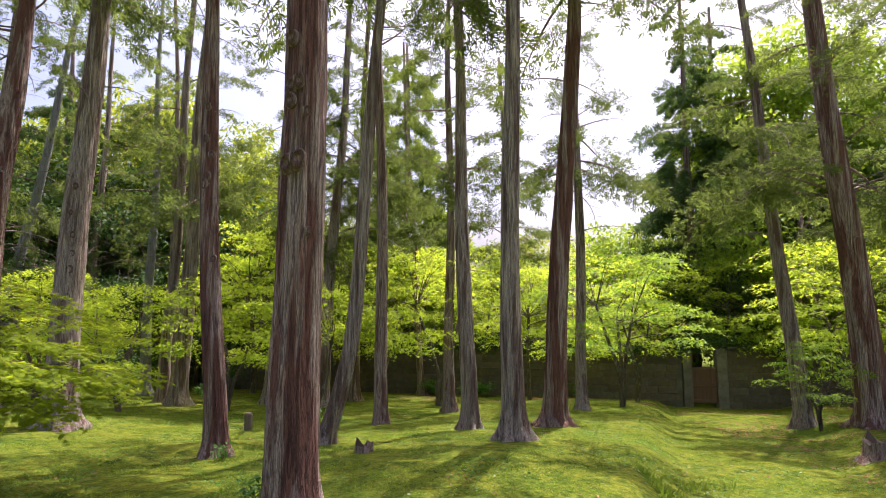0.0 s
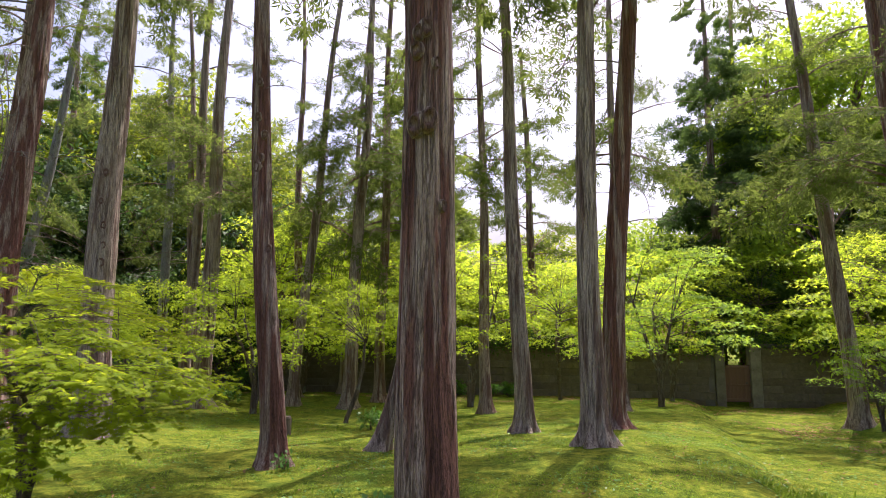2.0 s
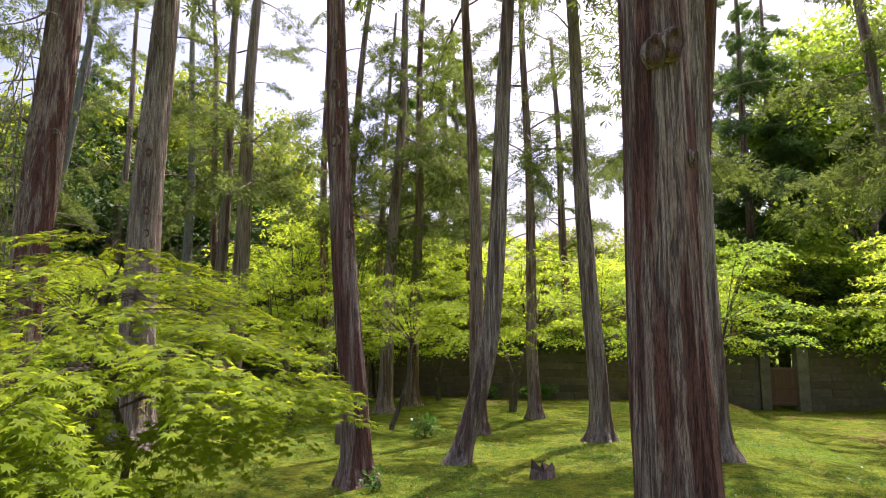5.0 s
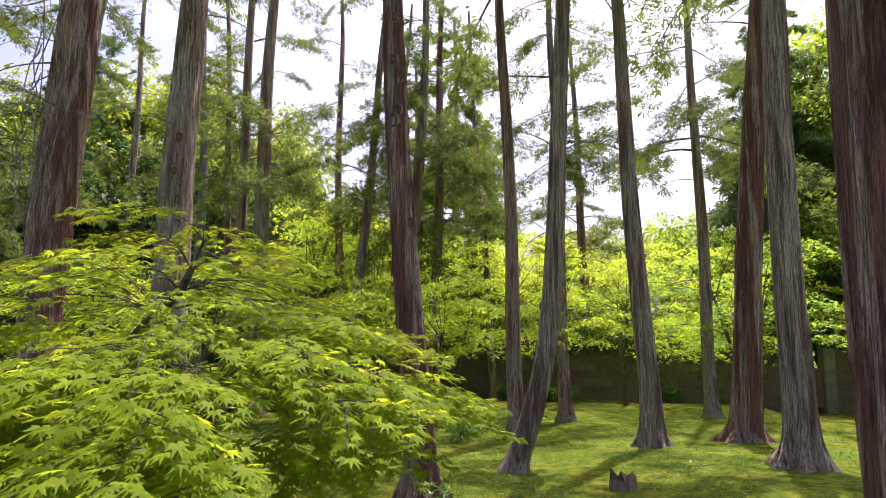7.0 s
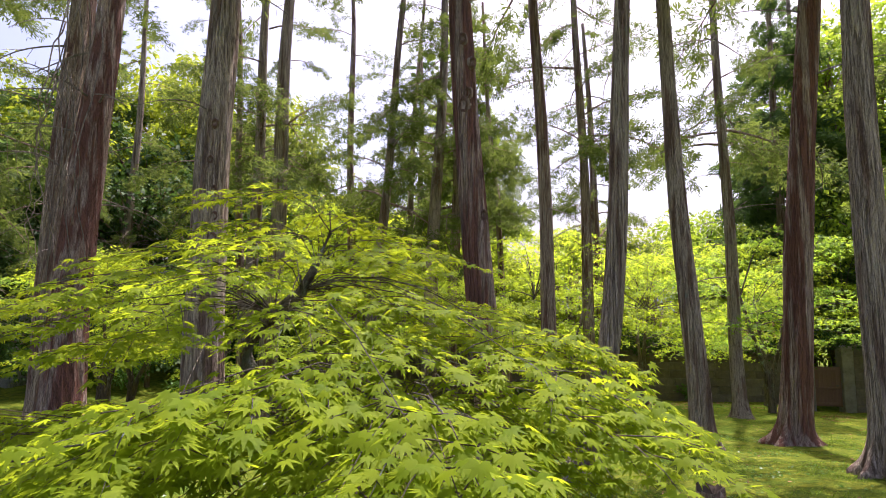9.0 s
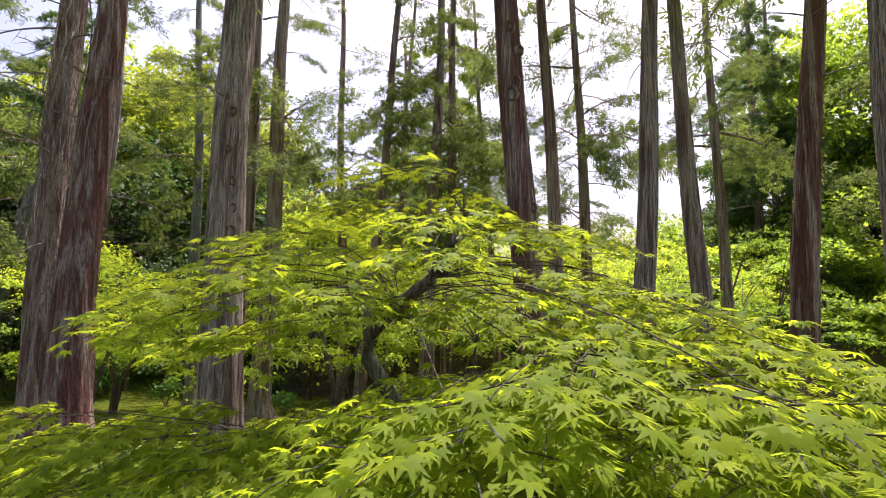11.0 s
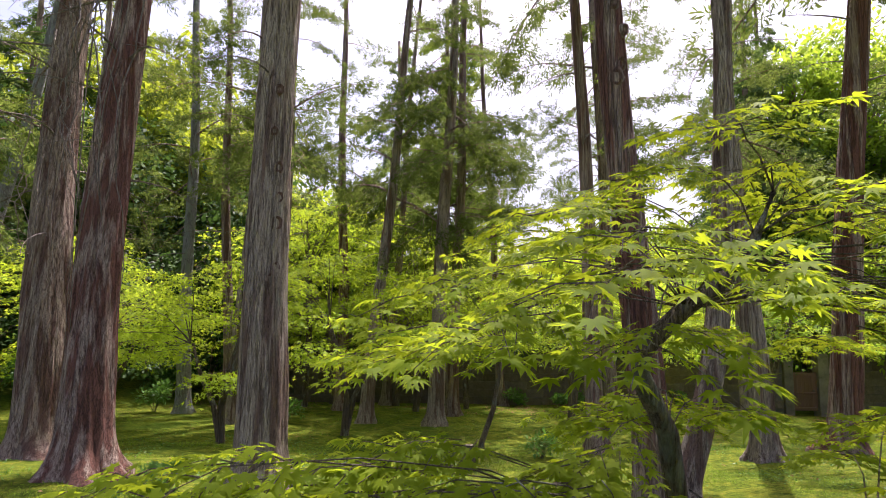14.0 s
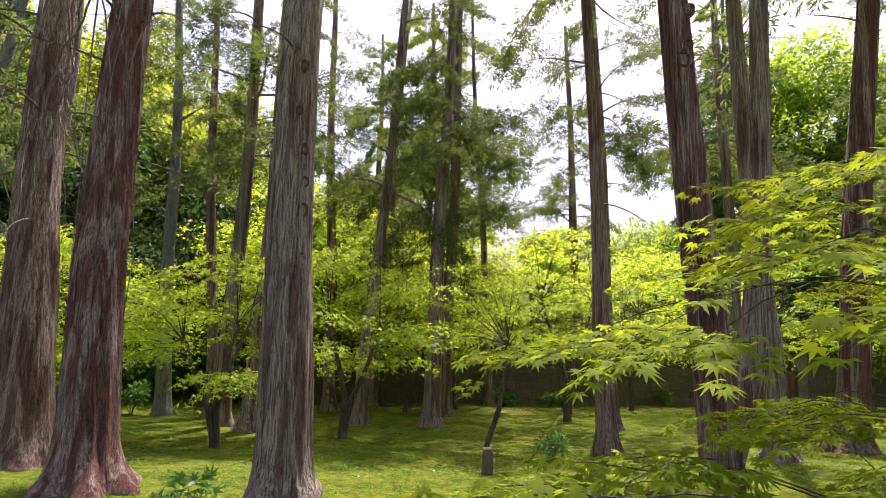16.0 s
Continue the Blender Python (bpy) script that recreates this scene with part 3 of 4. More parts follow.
def put(tree, x, y, turn=0.0, s=1.0, first=False):
    m = Matrix.Translation((x, y, ground_z(x, y))) @ Matrix.Rotation(radians(turn), 4, "Z") @ Matrix.Scale(s, 4)
    if first:
        tree.matrix_basis = m
        return tree
    made = copy_thing(tree, m)
    made.matrix_basis = m
    return made


BRIGHT = "spreading maple with bright yellow-green layered leaves on the moss"
DEEP = "spreading maple with soft green layered leaves on the moss"
m1 = put(maple("maple_tree", 101, 4.6, 2.5, 0.34, 26, 185, 0.103, MAPLE3, MAPLE_MID, label=BRIGHT), -9.8, 16.6, 0, 1.0, True)
m2 = put(maple("maple_tree", 102, 6.2, 3.0, 0.38, 28, 185, 0.125, MAPLE3, MAPLE_MID, 2, label=BRIGHT), -3.2, 20.3, 30, 1.0, True)
m3 = put(maple("maple_tree", 103, 6.2, 3.1, 0.38, 28, 185, 0.125, MAPLE3, MAPLE_DEEP, label=DEEP), 3.8, 21.3, 60, 1.0, True)
for src, x, y, turn, s in ((m1, -15.3, 14.8, 70, 0.95), (m1, -12.0, 14.4, 200, 0.85), (m2, -18.0, 18.5, 140, 0.8), (m2, 0.3, 23.6, 110, 0.95), (m2, -6.4, 24.2, 250, 0.9), (m1, -8.3, 22.6, 20, 1.1),
                           (m3, 8.5, 16.9, 180, 0.42), (m2, 4.9, 24.0, 320, 0.85), (m2, 11.8, 20.5, 90, 1.08), (m2, 13.2, 23.8, 10, 1.15), (m2, -12.6, 23.6, 300, 1.25), (m2, -9.2, 24.6, 75, 1.2), (m3, -19.5, 13.6, 45, 0.75), (m1, -16.5, 17.5, 15, 1.0)):
    put(src, x, y, turn, s)
for x, y, turn, s in ((-11.8, 25.2, 40, 1.45), (-2.2, 28.4, 80, 1.25), (2.8, 28.8, 160, 1.2), (-7.2, 28.4, 220, 1.3), (6.6, 28.4, 20, 1.15), (10.2, 28.6, 100, 1.15), (14.6, 28.2, 260, 1.2), (-14.6, 26.6, 130, 1.15)):
    put(m2, x, y, turn, s)

# the young maple tied to its stake
sap = maple("maple_sapling", 111, 4.3, 1.9, 0.55, 18, 150, 0.08, MAPLE3, MAPLE_MID, 1, label="slim young maple with a thin curved stem beside its stake", bend=0.5)
put(sap, -6.47, 15.7, 10, 1.0, True)


# ---- the maple beside the path ----
def spray(rr, lg, root, e, reach, W, D, U, sag=0.18, step_len=0.042):
    """A flat layered spray: a twig from root to e, side twigs on both hands, and leaves in pairs along them."""
    out = e - root
    flat = Vector((out.x, out.y, 0)).normalized()
    mid = root.lerp(e, 0.5) + Vector((rr.uniform(-0.06, 0.06), rr.uniform(-0.06, 0.06), 0.05 + 0.07 * out.length))
    tip = e + flat * reach * 0.55 + Vector((0, 0, -sag * reach))
    lg.tube([root, root.lerp(mid, 0.5) + Vector((0, 0, 0.04)), mid, mid.lerp(e, 0.5) + Vector((0, 0, 0.03)), e, tip], [0.004, 0.0035, 0.003, 0.0024, 0.0018, 0.001], 4)
    start = e - flat * reach * 0.55
    for k in range(9):
        s = k / 8
        p = start.lerp(e, min(1.0, s * 2)) if s < 0.5 else e.lerp(tip, s * 2 - 1)
        side = (-1) ** k * rr.uniform(0.55, 1.15) if k < 8 else rr.uniform(-0.2, 0.2)
        d = Matrix.Rotation(side, 3, "Z") @ flat
        ln = reach * rr.uniform(0.45, 0.95) * (1.15 - 0.6 * abs(s - 0.4))
        drop = rr.uniform(0.1, 0.45) * sag / 0.18
        q = p + d * ln + Vector((0, 0, -drop * ln + rr.uniform(-0.03, 0.03)))
        lg.tube([p, p.lerp(q, 0.5) + Vector((0, 0, 0.02)), q], [0.0028, 0.002, 0.001], 3, False)
        count = max(3, int(ln / step_len))
        for i in range(count + 1):
            u = 0.12 + 0.88 * i / count
            c = p.lerp(q, u) + Vector((0, 0, 0.02 * (1 - abs(2 * u - 1))))
            for hand in ((-1, 1) if i < count else (-1, 0, 1)):
                if rr.random() < 0.06:
                    continue
                turn = hand * rr.uniform(0.5, 1.25)
                ld = Matrix.Rotation(turn, 3, "Z") @ d
                W.append(c + ld * rr.uniform(0.008, 0.03) + Vector((0, 0, rr.gauss(0, 0.012))))
                D.append((ld.x, ld.y, rr.gauss(-0.30, 0.22)))
                U.append((rr.gauss(0, 0.22), rr.gauss(-0.05, 0.22), 1.0))


def near_maple(x, y):
    rng, rr = np.random.default_rng(7), random.Random(7)
    tree = tagged(new("maple_tree"), "low spreading maple with large star-shaped yellow-green leaves", "tree", "maples of the garden")
    z0 = ground_z(x, y)
    tree.location = (x, y, z0)
    g = Geo()
    stem = [Vector(p) for p in ((0.06, 0, -0.2), (0.0, 0.02, 0.15), (-0.06, 0.02, 0.6), (-0.12, 0.0, 1.0), (-0.18, -0.04, 1.39), (-0.31, -0.11, 1.62), (-0.30, -0.13, 1.74), (-0.14, -0.15, 1.9), (0.03, -0.17, 2.03), (0.12, -0.2, 2.18), (0.2, -0.2, 2.36))]
    g.tube(stem, [0.085, 0.064, 0.052, 0.046, 0.043, 0.042, 0.04, 0.036, 0.032, 0.02, 0.01], 12)
    part("trunk", g.mesh("trunk", BARK_MAPLE), tree)
    g = Geo()
    g.tube([stem[1], Vector((0.22, -0.12, 0.45)), Vector((0.42, -0.3, 0.95)), Vector((0.5, -0.55, 1.3)), Vector((0.75, -0.95, 1.55))], [0.04, 0.034, 0.026, 0.02, 0.01], 8)
    part("limb", g.mesh("limb", BARK_MAPLE), tree, "crooked second stem")
    # the crown above the fork, then the skirt that reaches over to the path: the middle of each spray from the maple's foot
    top = [(-0.95, -0.55, 2.0), (-0.6, -0.1, 2.2), (-0.25, -0.3, 2.42), (0.2, -0.1, 2.46), (0.65, -0.3, 2.25), (0.1, -0.8, 2.25), (-0.55, -0.8, 2.12), (0.6, -0.75, 2.0), (0.95, -0.3, 1.95), (-1.1, 0.05, 1.76),
           (0.3, 0.5, 2.2), (-0.3, 0.5, 2.25), (0.9, 0.3, 1.95), (-0.05, -0.4, 2.56), (-0.65, -0.5, 2.24), (0.1, -1.06, 2.1), (-0.2, -0.95, 1.98), (0.45, 0.15, 2.36), (1.15, -0.1, 1.75), (-0.67, -1.0, 2.0), (0.0, 1.1, 2.1), (-0.4, 0.95, 2.05), (0.45, 1.0, 2.0),
           (-1.28, 0.55, 1.66), (-1.05, -0.2, 1.74), (0.5, -0.45, 2.2), (-0.35, 0.1, 2.4), (-0.9, -0.85, 1.88), (1.0, 0.75, 1.75), (0.6, 1.2, 1.75)]
    low = [(0.8, -1.75, 1.53), (0.3, -1.72, 1.74), (0.96, -1.45, 1.66), (1.1, -1.9, 1.6), (1.4, -1.26, 1.61), (1.5, -1.0, 1.66), (1.2, -1.8, 1.42), (0.5, -1.5, 1.76), (-0.55, -1.1, 1.46), (-1.7, -0.75, 1.45), (0.1, -1.35, 1.58), (-1.35, -1.0, 1.43), (1.36, -0.55, 1.82),
           (-1.05, -1.0, 1.46), (-0.2, -1.3, 1.5), (0.55, -1.1, 1.62), (1.0, -0.9, 1.72), (0.1, -0.95, 1.45), (0.75, -0.55, 1.6), (-0.75, -0.7, 1.35), (-2.0, -0.55, 1.38), (-1.5, -0.45, 1.36), (1.6, -0.7, 1.55), (1.65, -0.2, 1.5), (1.45, 0.25, 1.45), (1.15, 0.5, 1.3),
           (0.3, -1.5, 1.3), (0.8, -1.2, 1.35), (1.2, -0.9, 1.3), (-0.4, -1.2, 1.2), (-1.0, -0.9, 1.15), (0.4, -0.8, 1.25), (-1.6, -0.7, 1.1), (1.35, -0.3, 1.2), (0.95, -0.2, 1.05), (0.0, -1.1, 1.15), (0.65, -1.6, 1.2), (-2.3, -0.3, 1.15), (0.9, -1.5, 1.0), (0.35, -1.2, 0.95), (1.15, -1.2, 1.0), (-1.2, -0.25, 1.4), (-0.55, -0.35, 1.4), (0.0, 0.7, 1.42), (0.4, 0.5, 1.4), (-0.3, 0.45, 1.35)]
    mid = [(0.35, -0.7, 1.85), (0.7, -1.0, 1.85), (1.05, -0.7, 1.9), (0.5, -1.25, 1.8), (0.85, -0.4, 1.8), (1.2, -1.1, 1.78), (-0.5, -0.75, 1.84), (0.3, -1.0, 1.95), (0.6, -0.3, 1.95), (0.2, -1.6, 1.62), (0.65, -1.45, 1.55), (0.9, -1.7, 1.7)]
    low += [(a + rr.uniform(-0.25, 0.25), b + rr.uniform(-0.05, 0.4), c - rr.uniform(0.02, 0.2)) for a, b, c in low]
    hubs = {True: [stem[7], stem[8], stem[9], stem[10]], False: [stem[4], stem[5], Vector((0.42, -0.3, 0.95)), Vector((0.5, -0.55, 1.3)), Vector((0.75, -0.95, 1.55)), Vector((-0.3, -0.15, 0.95)), Vector((-0.12, 0.0, 1.0))]}
    W, D, U = [], [], []
    for up, places in ((True, top), (True, mid), (False, low)):
        for a, b, c in places:
            e = Vector((a, b, c))
            root = min(hubs[up], key=lambda h: (h - e).length + max(0.0, h.z - e.z))
            lg = Geo()
            spray(rr, lg, root, e, rr.uniform(0.34, 0.46), W, D, U, 0.16 if up else 0.22)
            part("limb", lg.mesh("limb", BARK_MAPLE), tree)
    W, D, U = (np.array([tuple(q) for q in k]) for k in (W, D, U))
    size = rng.uniform(0.72, 1.2, len(W)) * np.where(W[:, 2] < 1.8, 0.052, 0.045)
    part("crown", leaves("crown", W, D, U, size, MAPLE7, MAPLE_NEAR), tree)


near_maple(-6.3, 5.3)


# ---- woods beyond ----
def broadleaf(seed, height, wide, count, leaf, mat, label, group="trees beyond the wall"):
    rr, rng = random.Random(seed), np.random.default_rng(seed)
    tree = tagged(new("broadleaf_tree"), label, "tree", group)
    g = Geo()
    g.tube([(0, 0, -0.3), (0.05, 0, height * 0.3), (rr.uniform(-0.4, 0.4), 0.2, height * 0.8)], [0.022 * height, 0.016 * height, 0.005 * height], 8)
    part("trunk", g.mesh("trunk", BARK_BROWN), tree)
    blobs = 26
    W, D, U = [], [], []
    for i in range(blobs):
        h = rr.uniform(0.16, 1.0)
        a, q = rr.uniform(0, 6.28), wide * math.sqrt(rr.random()) * (1.15 - 0.75 * max(0, h - 0.35))
        c = np.array((math.cos(a) * q, math.sin(a) * q, h * height))
        lg = Geo()
        s = Vector((0, 0, height * max(0.15, h - 0.25)))
        lg.tube([s, s.lerp(Vector(c), 0.6) + Vector((0, 0, 0.2)), Vector(c)], [0.006 * height, 0.004 * height, 0.0015 * height], 5, False)
        part("limb", lg.mesh("limb", BARK_BROWN), tree)
        k = count // blobs
        d = rand_dirs(rng, k)
        rad = wide * rr.uniform(0.3, 0.5)
        W.append(c + d * rad * (rng.random((k, 1)) ** 0.45) * np.array((1, 1, 0.65)))
        D.append(d + rng.normal(size=(k, 3)) * 0.7 + np.array((0, 0, -0.35)))
        U.append(rand_dirs(rng, k) * 0.7 + np.array((0, 0, 0.9)))
    W, D, U = (np.concatenate(k) for k in (W, D, U))
    part("crown", leaves("crown", W, D, U, rng.uniform(0.6, 1.2, len(W)) * leaf, OVAL, mat), tree)
    return tree


def bamboo(seed, height, label="dense clump of tall arching bamboo with yellow-green plumes"):
    rr, rng = random.Random(seed), np.random.default_rng(seed)
    clump = tagged(new("bamboo_clump"), label, "bamboo", "bamboo grove on the bank")
    W, D = [], []
    for i in range(13):
        x, y = rr.uniform(-1.6, 1.6), rr.uniform(-1.4, 1.4)
        h = height * rr.uniform(0.7, 1.0)
        a, arch = rr.uniform(0, 6.28), rr.uniform(0.06, 0.16) * h
        pts = [Vector((x + math.cos(a) * arch * s ** 3, y + math.sin(a) * arch * s ** 3, h * (s - 0.05 * s ** 4) - 0.3 * (s == 0))) for s in np.linspace(0, 1, 9)]
        g = Geo()
        g.tube(pts, [0.045 * (1.08 - s) for s in np.linspace(0, 1, 9)], 5, False)
        part("culm", g.mesh("culm", BAMBOO_CULM), clump)
        for s in np.linspace(0.45, 1.0, 30):
            j = min(7, int(s * 8))
            p = pts[j].lerp(pts[j + 1], s * 8 - j)
            r = 0.5 + 0.75 * (1 - abs(s - 0.62) / 0.4) * 0.8
            for k in range(13):
                b = rr.uniform(0, 6.28)
                q = max(0.1, r) * rr.random() ** 0.6
                W.append((p.x + math.cos(b) * q, p.y + math.sin(b) * q, p.z + rr.uniform(-0.3, 0.25) - 0.25 * q))
                D.append((math.cos(b) * 0.8, math.sin(b) * 0.8, rr.uniform(-1.1, 0.25)))
    U = rand_dirs(rng, len(W)) * 0.6 + np.array((0, 0, 1.0))
    part("crown", leaves("crown", W, np.array(D), U, rng.uniform(0.7, 1.3, len(W)) * 0.34, OVAL, BAMBOO_LEAF), clump)
    return clump


BAMBOO_CULM = planks("bamboo_culm", (0.16, 0.19, 0.07), (0.32, 0.34, 0.14))
bm1 = put(bamboo(201, 16), -24, 31, 0, 1.0, True)
bm2 = put(bamboo(202, 15), -20.5, 32, 40, 1.0, True)
for i, (x, y, s) in enumerate(((-28, 30, 1.0), (-31, 33, 1.05), (-26, 34, 1.1), (-22, 35, 1.05), (-18, 34, 1.0), (-17.5, 30, 0.9), (-21, 28.5, 0.85), (-25, 27.5, 0.85), (-29, 26, 0.85), (-14.5, 33, 0.85), (-34, 29, 1.0), (-13.5, 30, 0.72), (-33, 24, 0.9), (-37, 34, 1.1), (-28, 38, 1.2), (-20, 39, 1.15), (-38, 26, 1.0))):
    put((bm1, bm2)[i % 2], x, y, i * 77, s)
b1 = put(broadleaf(301, 8.5, 3.0, 5200, 0.26, BROAD_LEAF, "leafy broadleaf tree beyond the garden wall"), -1.5, 30.5, 0, 0.8, True)
b2 = put(broadleaf(302, 9.5, 3.4, 5600, 0.28, BROAD_LEAF, "leafy broadleaf tree beyond the garden wall"), 14.0, 29.0, 0, 1.2, True)
b3 = put(broadleaf(303, 7.5, 3.0, 4600, 0.24, BAMBOO_LEAF, "bright leafy tree beyond the garden wall"), -5.5, 29.5, 0, 0.85, True)
b5 = put(broadleaf(305, 18.0, 4.6, 13000, 0.33, BROAD_LEAF, "tall leafy broadleaf tree beyond the garden wall"), 13.8, 35.0, 0, 1.05, True)
for i, (x, y, s) in enumerate(((18.0, 34.0, 1.05), (22.0, 32.0, 1.0), (24.5, 29.0, 1.05), (27.5, 24.0, 1.0), (18.5, 37.0, 1.2))):
    put(b5, x, y, 50 + i * 67, s)
# Dark evergreens, multiplied and made taller to stand in for the bamboo's shaded hollow.
b4 = put(broadleaf(304, 6.0, 2.6, 4200, 0.2, IVY_LEAF, "dark evergreen tree on the bank, partly standing in for grove shade", "evergreens on the bank"), -17.5, 26.5, 0, 0.9, True)
for i, (x, y, s) in enumerate(((-20, 26, 0.95), (-22.5, 25, 1.0), (-25.5, 24.5, 1.05), (-28.5, 23, 1.1), (-31, 21, 1.1), (-16.2, 28.6, 1.1), (-24, 28, 1.2), (-20, 29.5, 1.2), (-34, 19, 1.2), (-28, 27, 1.2), (-19.5, 22.5, 0.6), (-23, 21.0, 0.65))):
    put(b4, x, y, i * 83, s * 1.5)
for i, (k, x, y, s) in enumerate(((b3, -1, 33, 1.1), (b3, 3.5, 34, 1.1), (b1, 6.5, 33.5, 1.05), (b3, 2.5, 29.5, 0.7), (b1, 6.0, 31, 0.8), (b3, -9.5, 29.5, 0.95), (b1, -12.5, 29, 1.0), (b3, -3.5, 33, 0.85), (b3, 17.5, 27, 0.8), (b2, 21.5, 31, 1.3), (b1, 11.0, 29.5, 0.85), (b2, 19, 35, 1.4), (b1, -16, 27.5, 0.8), (b3, 0.5, 36, 0.9),
                                  (b1, 9.5, 36, 1.0), (b2, 27, 34, 1.4), (b2, -42, 22, 1.3), (b2, -36, 18, 1.2), (b1, -30, 20, 1.0), (b2, 14, 40, 1.2), (b1, 5, 44, 0.9), (b3, -6, 42, 1.0), (b1, -14, 42, 1.2), (b2, 30, 20, 1.3), (b2, 22, 19, 1.0))):
    put(k, x, y, i * 61, s)


# ---- garden wall and gate ----
WALL_Y, WALL_TOP = 26.15, 0.32
WX0, WX1, GX0, GX1 = -17.0, 30.0, 7.79, 8.86


def build_wall():
    wall = tagged(new("wall_north"), "dark weathered stone garden wall under ivy", "wall", kind="structure")
    for x0, x1 in ((WX0, GX0 - 0.42), (GX1 + 0.48, WX1)):
        core = part("core", box_mesh("core", x1 - x0, 0.30, WALL_TOP + 2.6, COPING, 0.01), wall)
        core.location = ((x0 + x1) / 2, WALL_Y + 0.17, -2.6)
        cop = part("coping", box_mesh("coping", x1 - x0, 0.52, 0.12, COPING, 0.03, 0.006, 3), wall)
        cop.location = ((x0 + x1) / 2, WALL_Y + 0.15, WALL_TOP + 0.003)
    rr = random.Random(5)
    kinds = [(w, [box_mesh("block", w - 0.006, 0.10, 0.325, WALL_STONE, 0.016, 0.009, k * 10 + int(w * 100)) for k in range(3)]) for w in (0.55, 0.85, 1.3, 1.9)]
    for row in range(8):
        for x0, x1 in ((WX0, GX0 - 0.42), (GX1 + 0.48, WX1)):
            x = x0
            while x < x1 - 0.5:
                w, meshes = rr.choice([k for k in kinds if x + k[0] <= x1] or kinds[:1])
                z = -2.36 + row * 0.33
                if -15 < x < 15:
                    b = part("block", rr.choice(meshes), wall)
                    b.location = (x + w / 2, WALL_Y + 0.0 + rr.uniform(-0.015, 0.02), z)
                x += w
    for x, w in ((GX0 - 0.21, 0.40), (GX1 + 0.24, 0.46)):
        post = part("gate_post", box_mesh("gate_post", w, 0.46, WALL_TOP + 2.55, POST_STONE, 0.025, 0.004, 8), wall, "square concrete gate post")
        post.location = (x, WALL_Y + 0.14, -2.5)


build_wall()


def build_gate():
    gate = tagged(new("garden_gate"), "closed brown wooden plank gate in the stone wall", "gate")
    gate.location = ((GX0 + GX1) / 2, WALL_Y + 0.08, -2.12)
    w, h = GX1 - GX0 - 0.06, 1.62
    board = box_mesh("board", w / 6 - 0.006, 0.03, h, GATE_WOOD, 0.004)
    for i in range(6):
        part("board", board, gate, "", Matrix.Translation((-w / 2 + w / 12 + i * w / 6, 0, 0)))
    rail = box_mesh("rail", w, 0.04, 0.09, GATE_WOOD, 0.006)
    for z in (0.06, 0.70, h - 0.13):
        part("rail", rail, gate, "", Matrix.Translation((0, -0.037, z)))
    jamb = box_mesh("jamb", 0.05, 0.08, h + 0.02, GATE_WOOD, 0.005)
    for s in (-1, 1):
        part("jamb", jamb, gate, "", Matrix.Translation((s * (w / 2 + 0.004), 0.0, -0.01)))
    part("latch", box_mesh("latch", 0.10, 0.03, 0.05, COPING, 0.006), gate, "dark iron latch", Matrix.Translation((w / 2 - 0.12, -0.03, 0.82)))


build_gate()


def ivy(name, x0, x1, y, z, thick, count, mat, label, leaf=0.11, category="ivy"):
    rng = np.random.default_rng(int(abs(x0) * 10 + count))
    px = rng.uniform(x0, x1, count)
    hump = np.array([noise.noise((x * 0.7, 1.3, 5.0)) for x in px])
    py = y + rng.normal(size=count) * 0.24
    pz = z + 0.08 + rng.normal(size=count) * thick * (0.8 + 0.7 * hump) + 0.25 * hump
    W = np.stack((px, py, pz), 1)
    D = rng.normal(size=(count, 3)) + np.array((0, -0.4, -0.6))
    U = rand_dirs(rng, count) + np.array((0, -0.6, 0.7))
    tagged(new(name, leaves(name, W, D, U, rng.uniform(0.6, 1.2, count) * leaf, OVAL, mat)), label, category, kind="stuff")


ivy("wall_ivy", WX0, GX0 - 0.1, WALL_Y - 0.02, WALL_TOP - 0.02, 0.27, 19000, IVY_LEAF, "dark green ivy hanging over the wall top")
ivy("wall_ivy", GX0 - 0.8, 22, WALL_Y + 0.1, WALL_TOP + 0.15, 0.2, 8000, IVY_LEAF, "dark green ivy hanging over the wall top")


def shrub(name, x, y, h, w, count, leaf, mat, label, category="shrub", seed=1, shape=OVAL, z=None):
    rr, rng = random.Random(seed), np.random.default_rng(seed)
    ob = tagged(new(name), label, category)
    ob.location = (x, y, ground_z(x, y) if z is None else z)
    W, D = [], []
    for i in range(8):
        a, q = rr.uniform(0, 6.28), w * rr.uniform(0.1, 0.5)
        e = Vector((math.cos(a) * q, math.sin(a) * q, h * rr.uniform(0.5, 1.0)))
        g = Geo()
        g.tube([(0, 0, -0.05), e * 0.5 + Vector((0, 0, 0.05 * h)), e], [0.012 * h + 0.003, 0.008 * h + 0.002, 0.003], 5)
        part("stem", g.mesh("stem", BARK_MAPLE), ob)
        k = count // 8
        d = rand_dirs(rng, k)
        W.append(np.array(e) + d * (rng.random((k, 1)) ** 0.5) * np.array((w * 0.3, w * 0.3, h * 0.3)))
        D.append(d + np.array((0, 0, 0.2)))
    W, D = np.concatenate(W), np.concatenate(D)
    W[:, 2] = np.maximum(W[:, 2], 0.02)
    part("foliage", leaves("foliage", W, D, rand_dirs(rng, len(W)) * 0.5 + np.array((0, 0, 1.0)), rng.uniform(0.7, 1.2, len(W)) * leaf, shape, mat), ob)["kind"] = "stuff"
    return ob


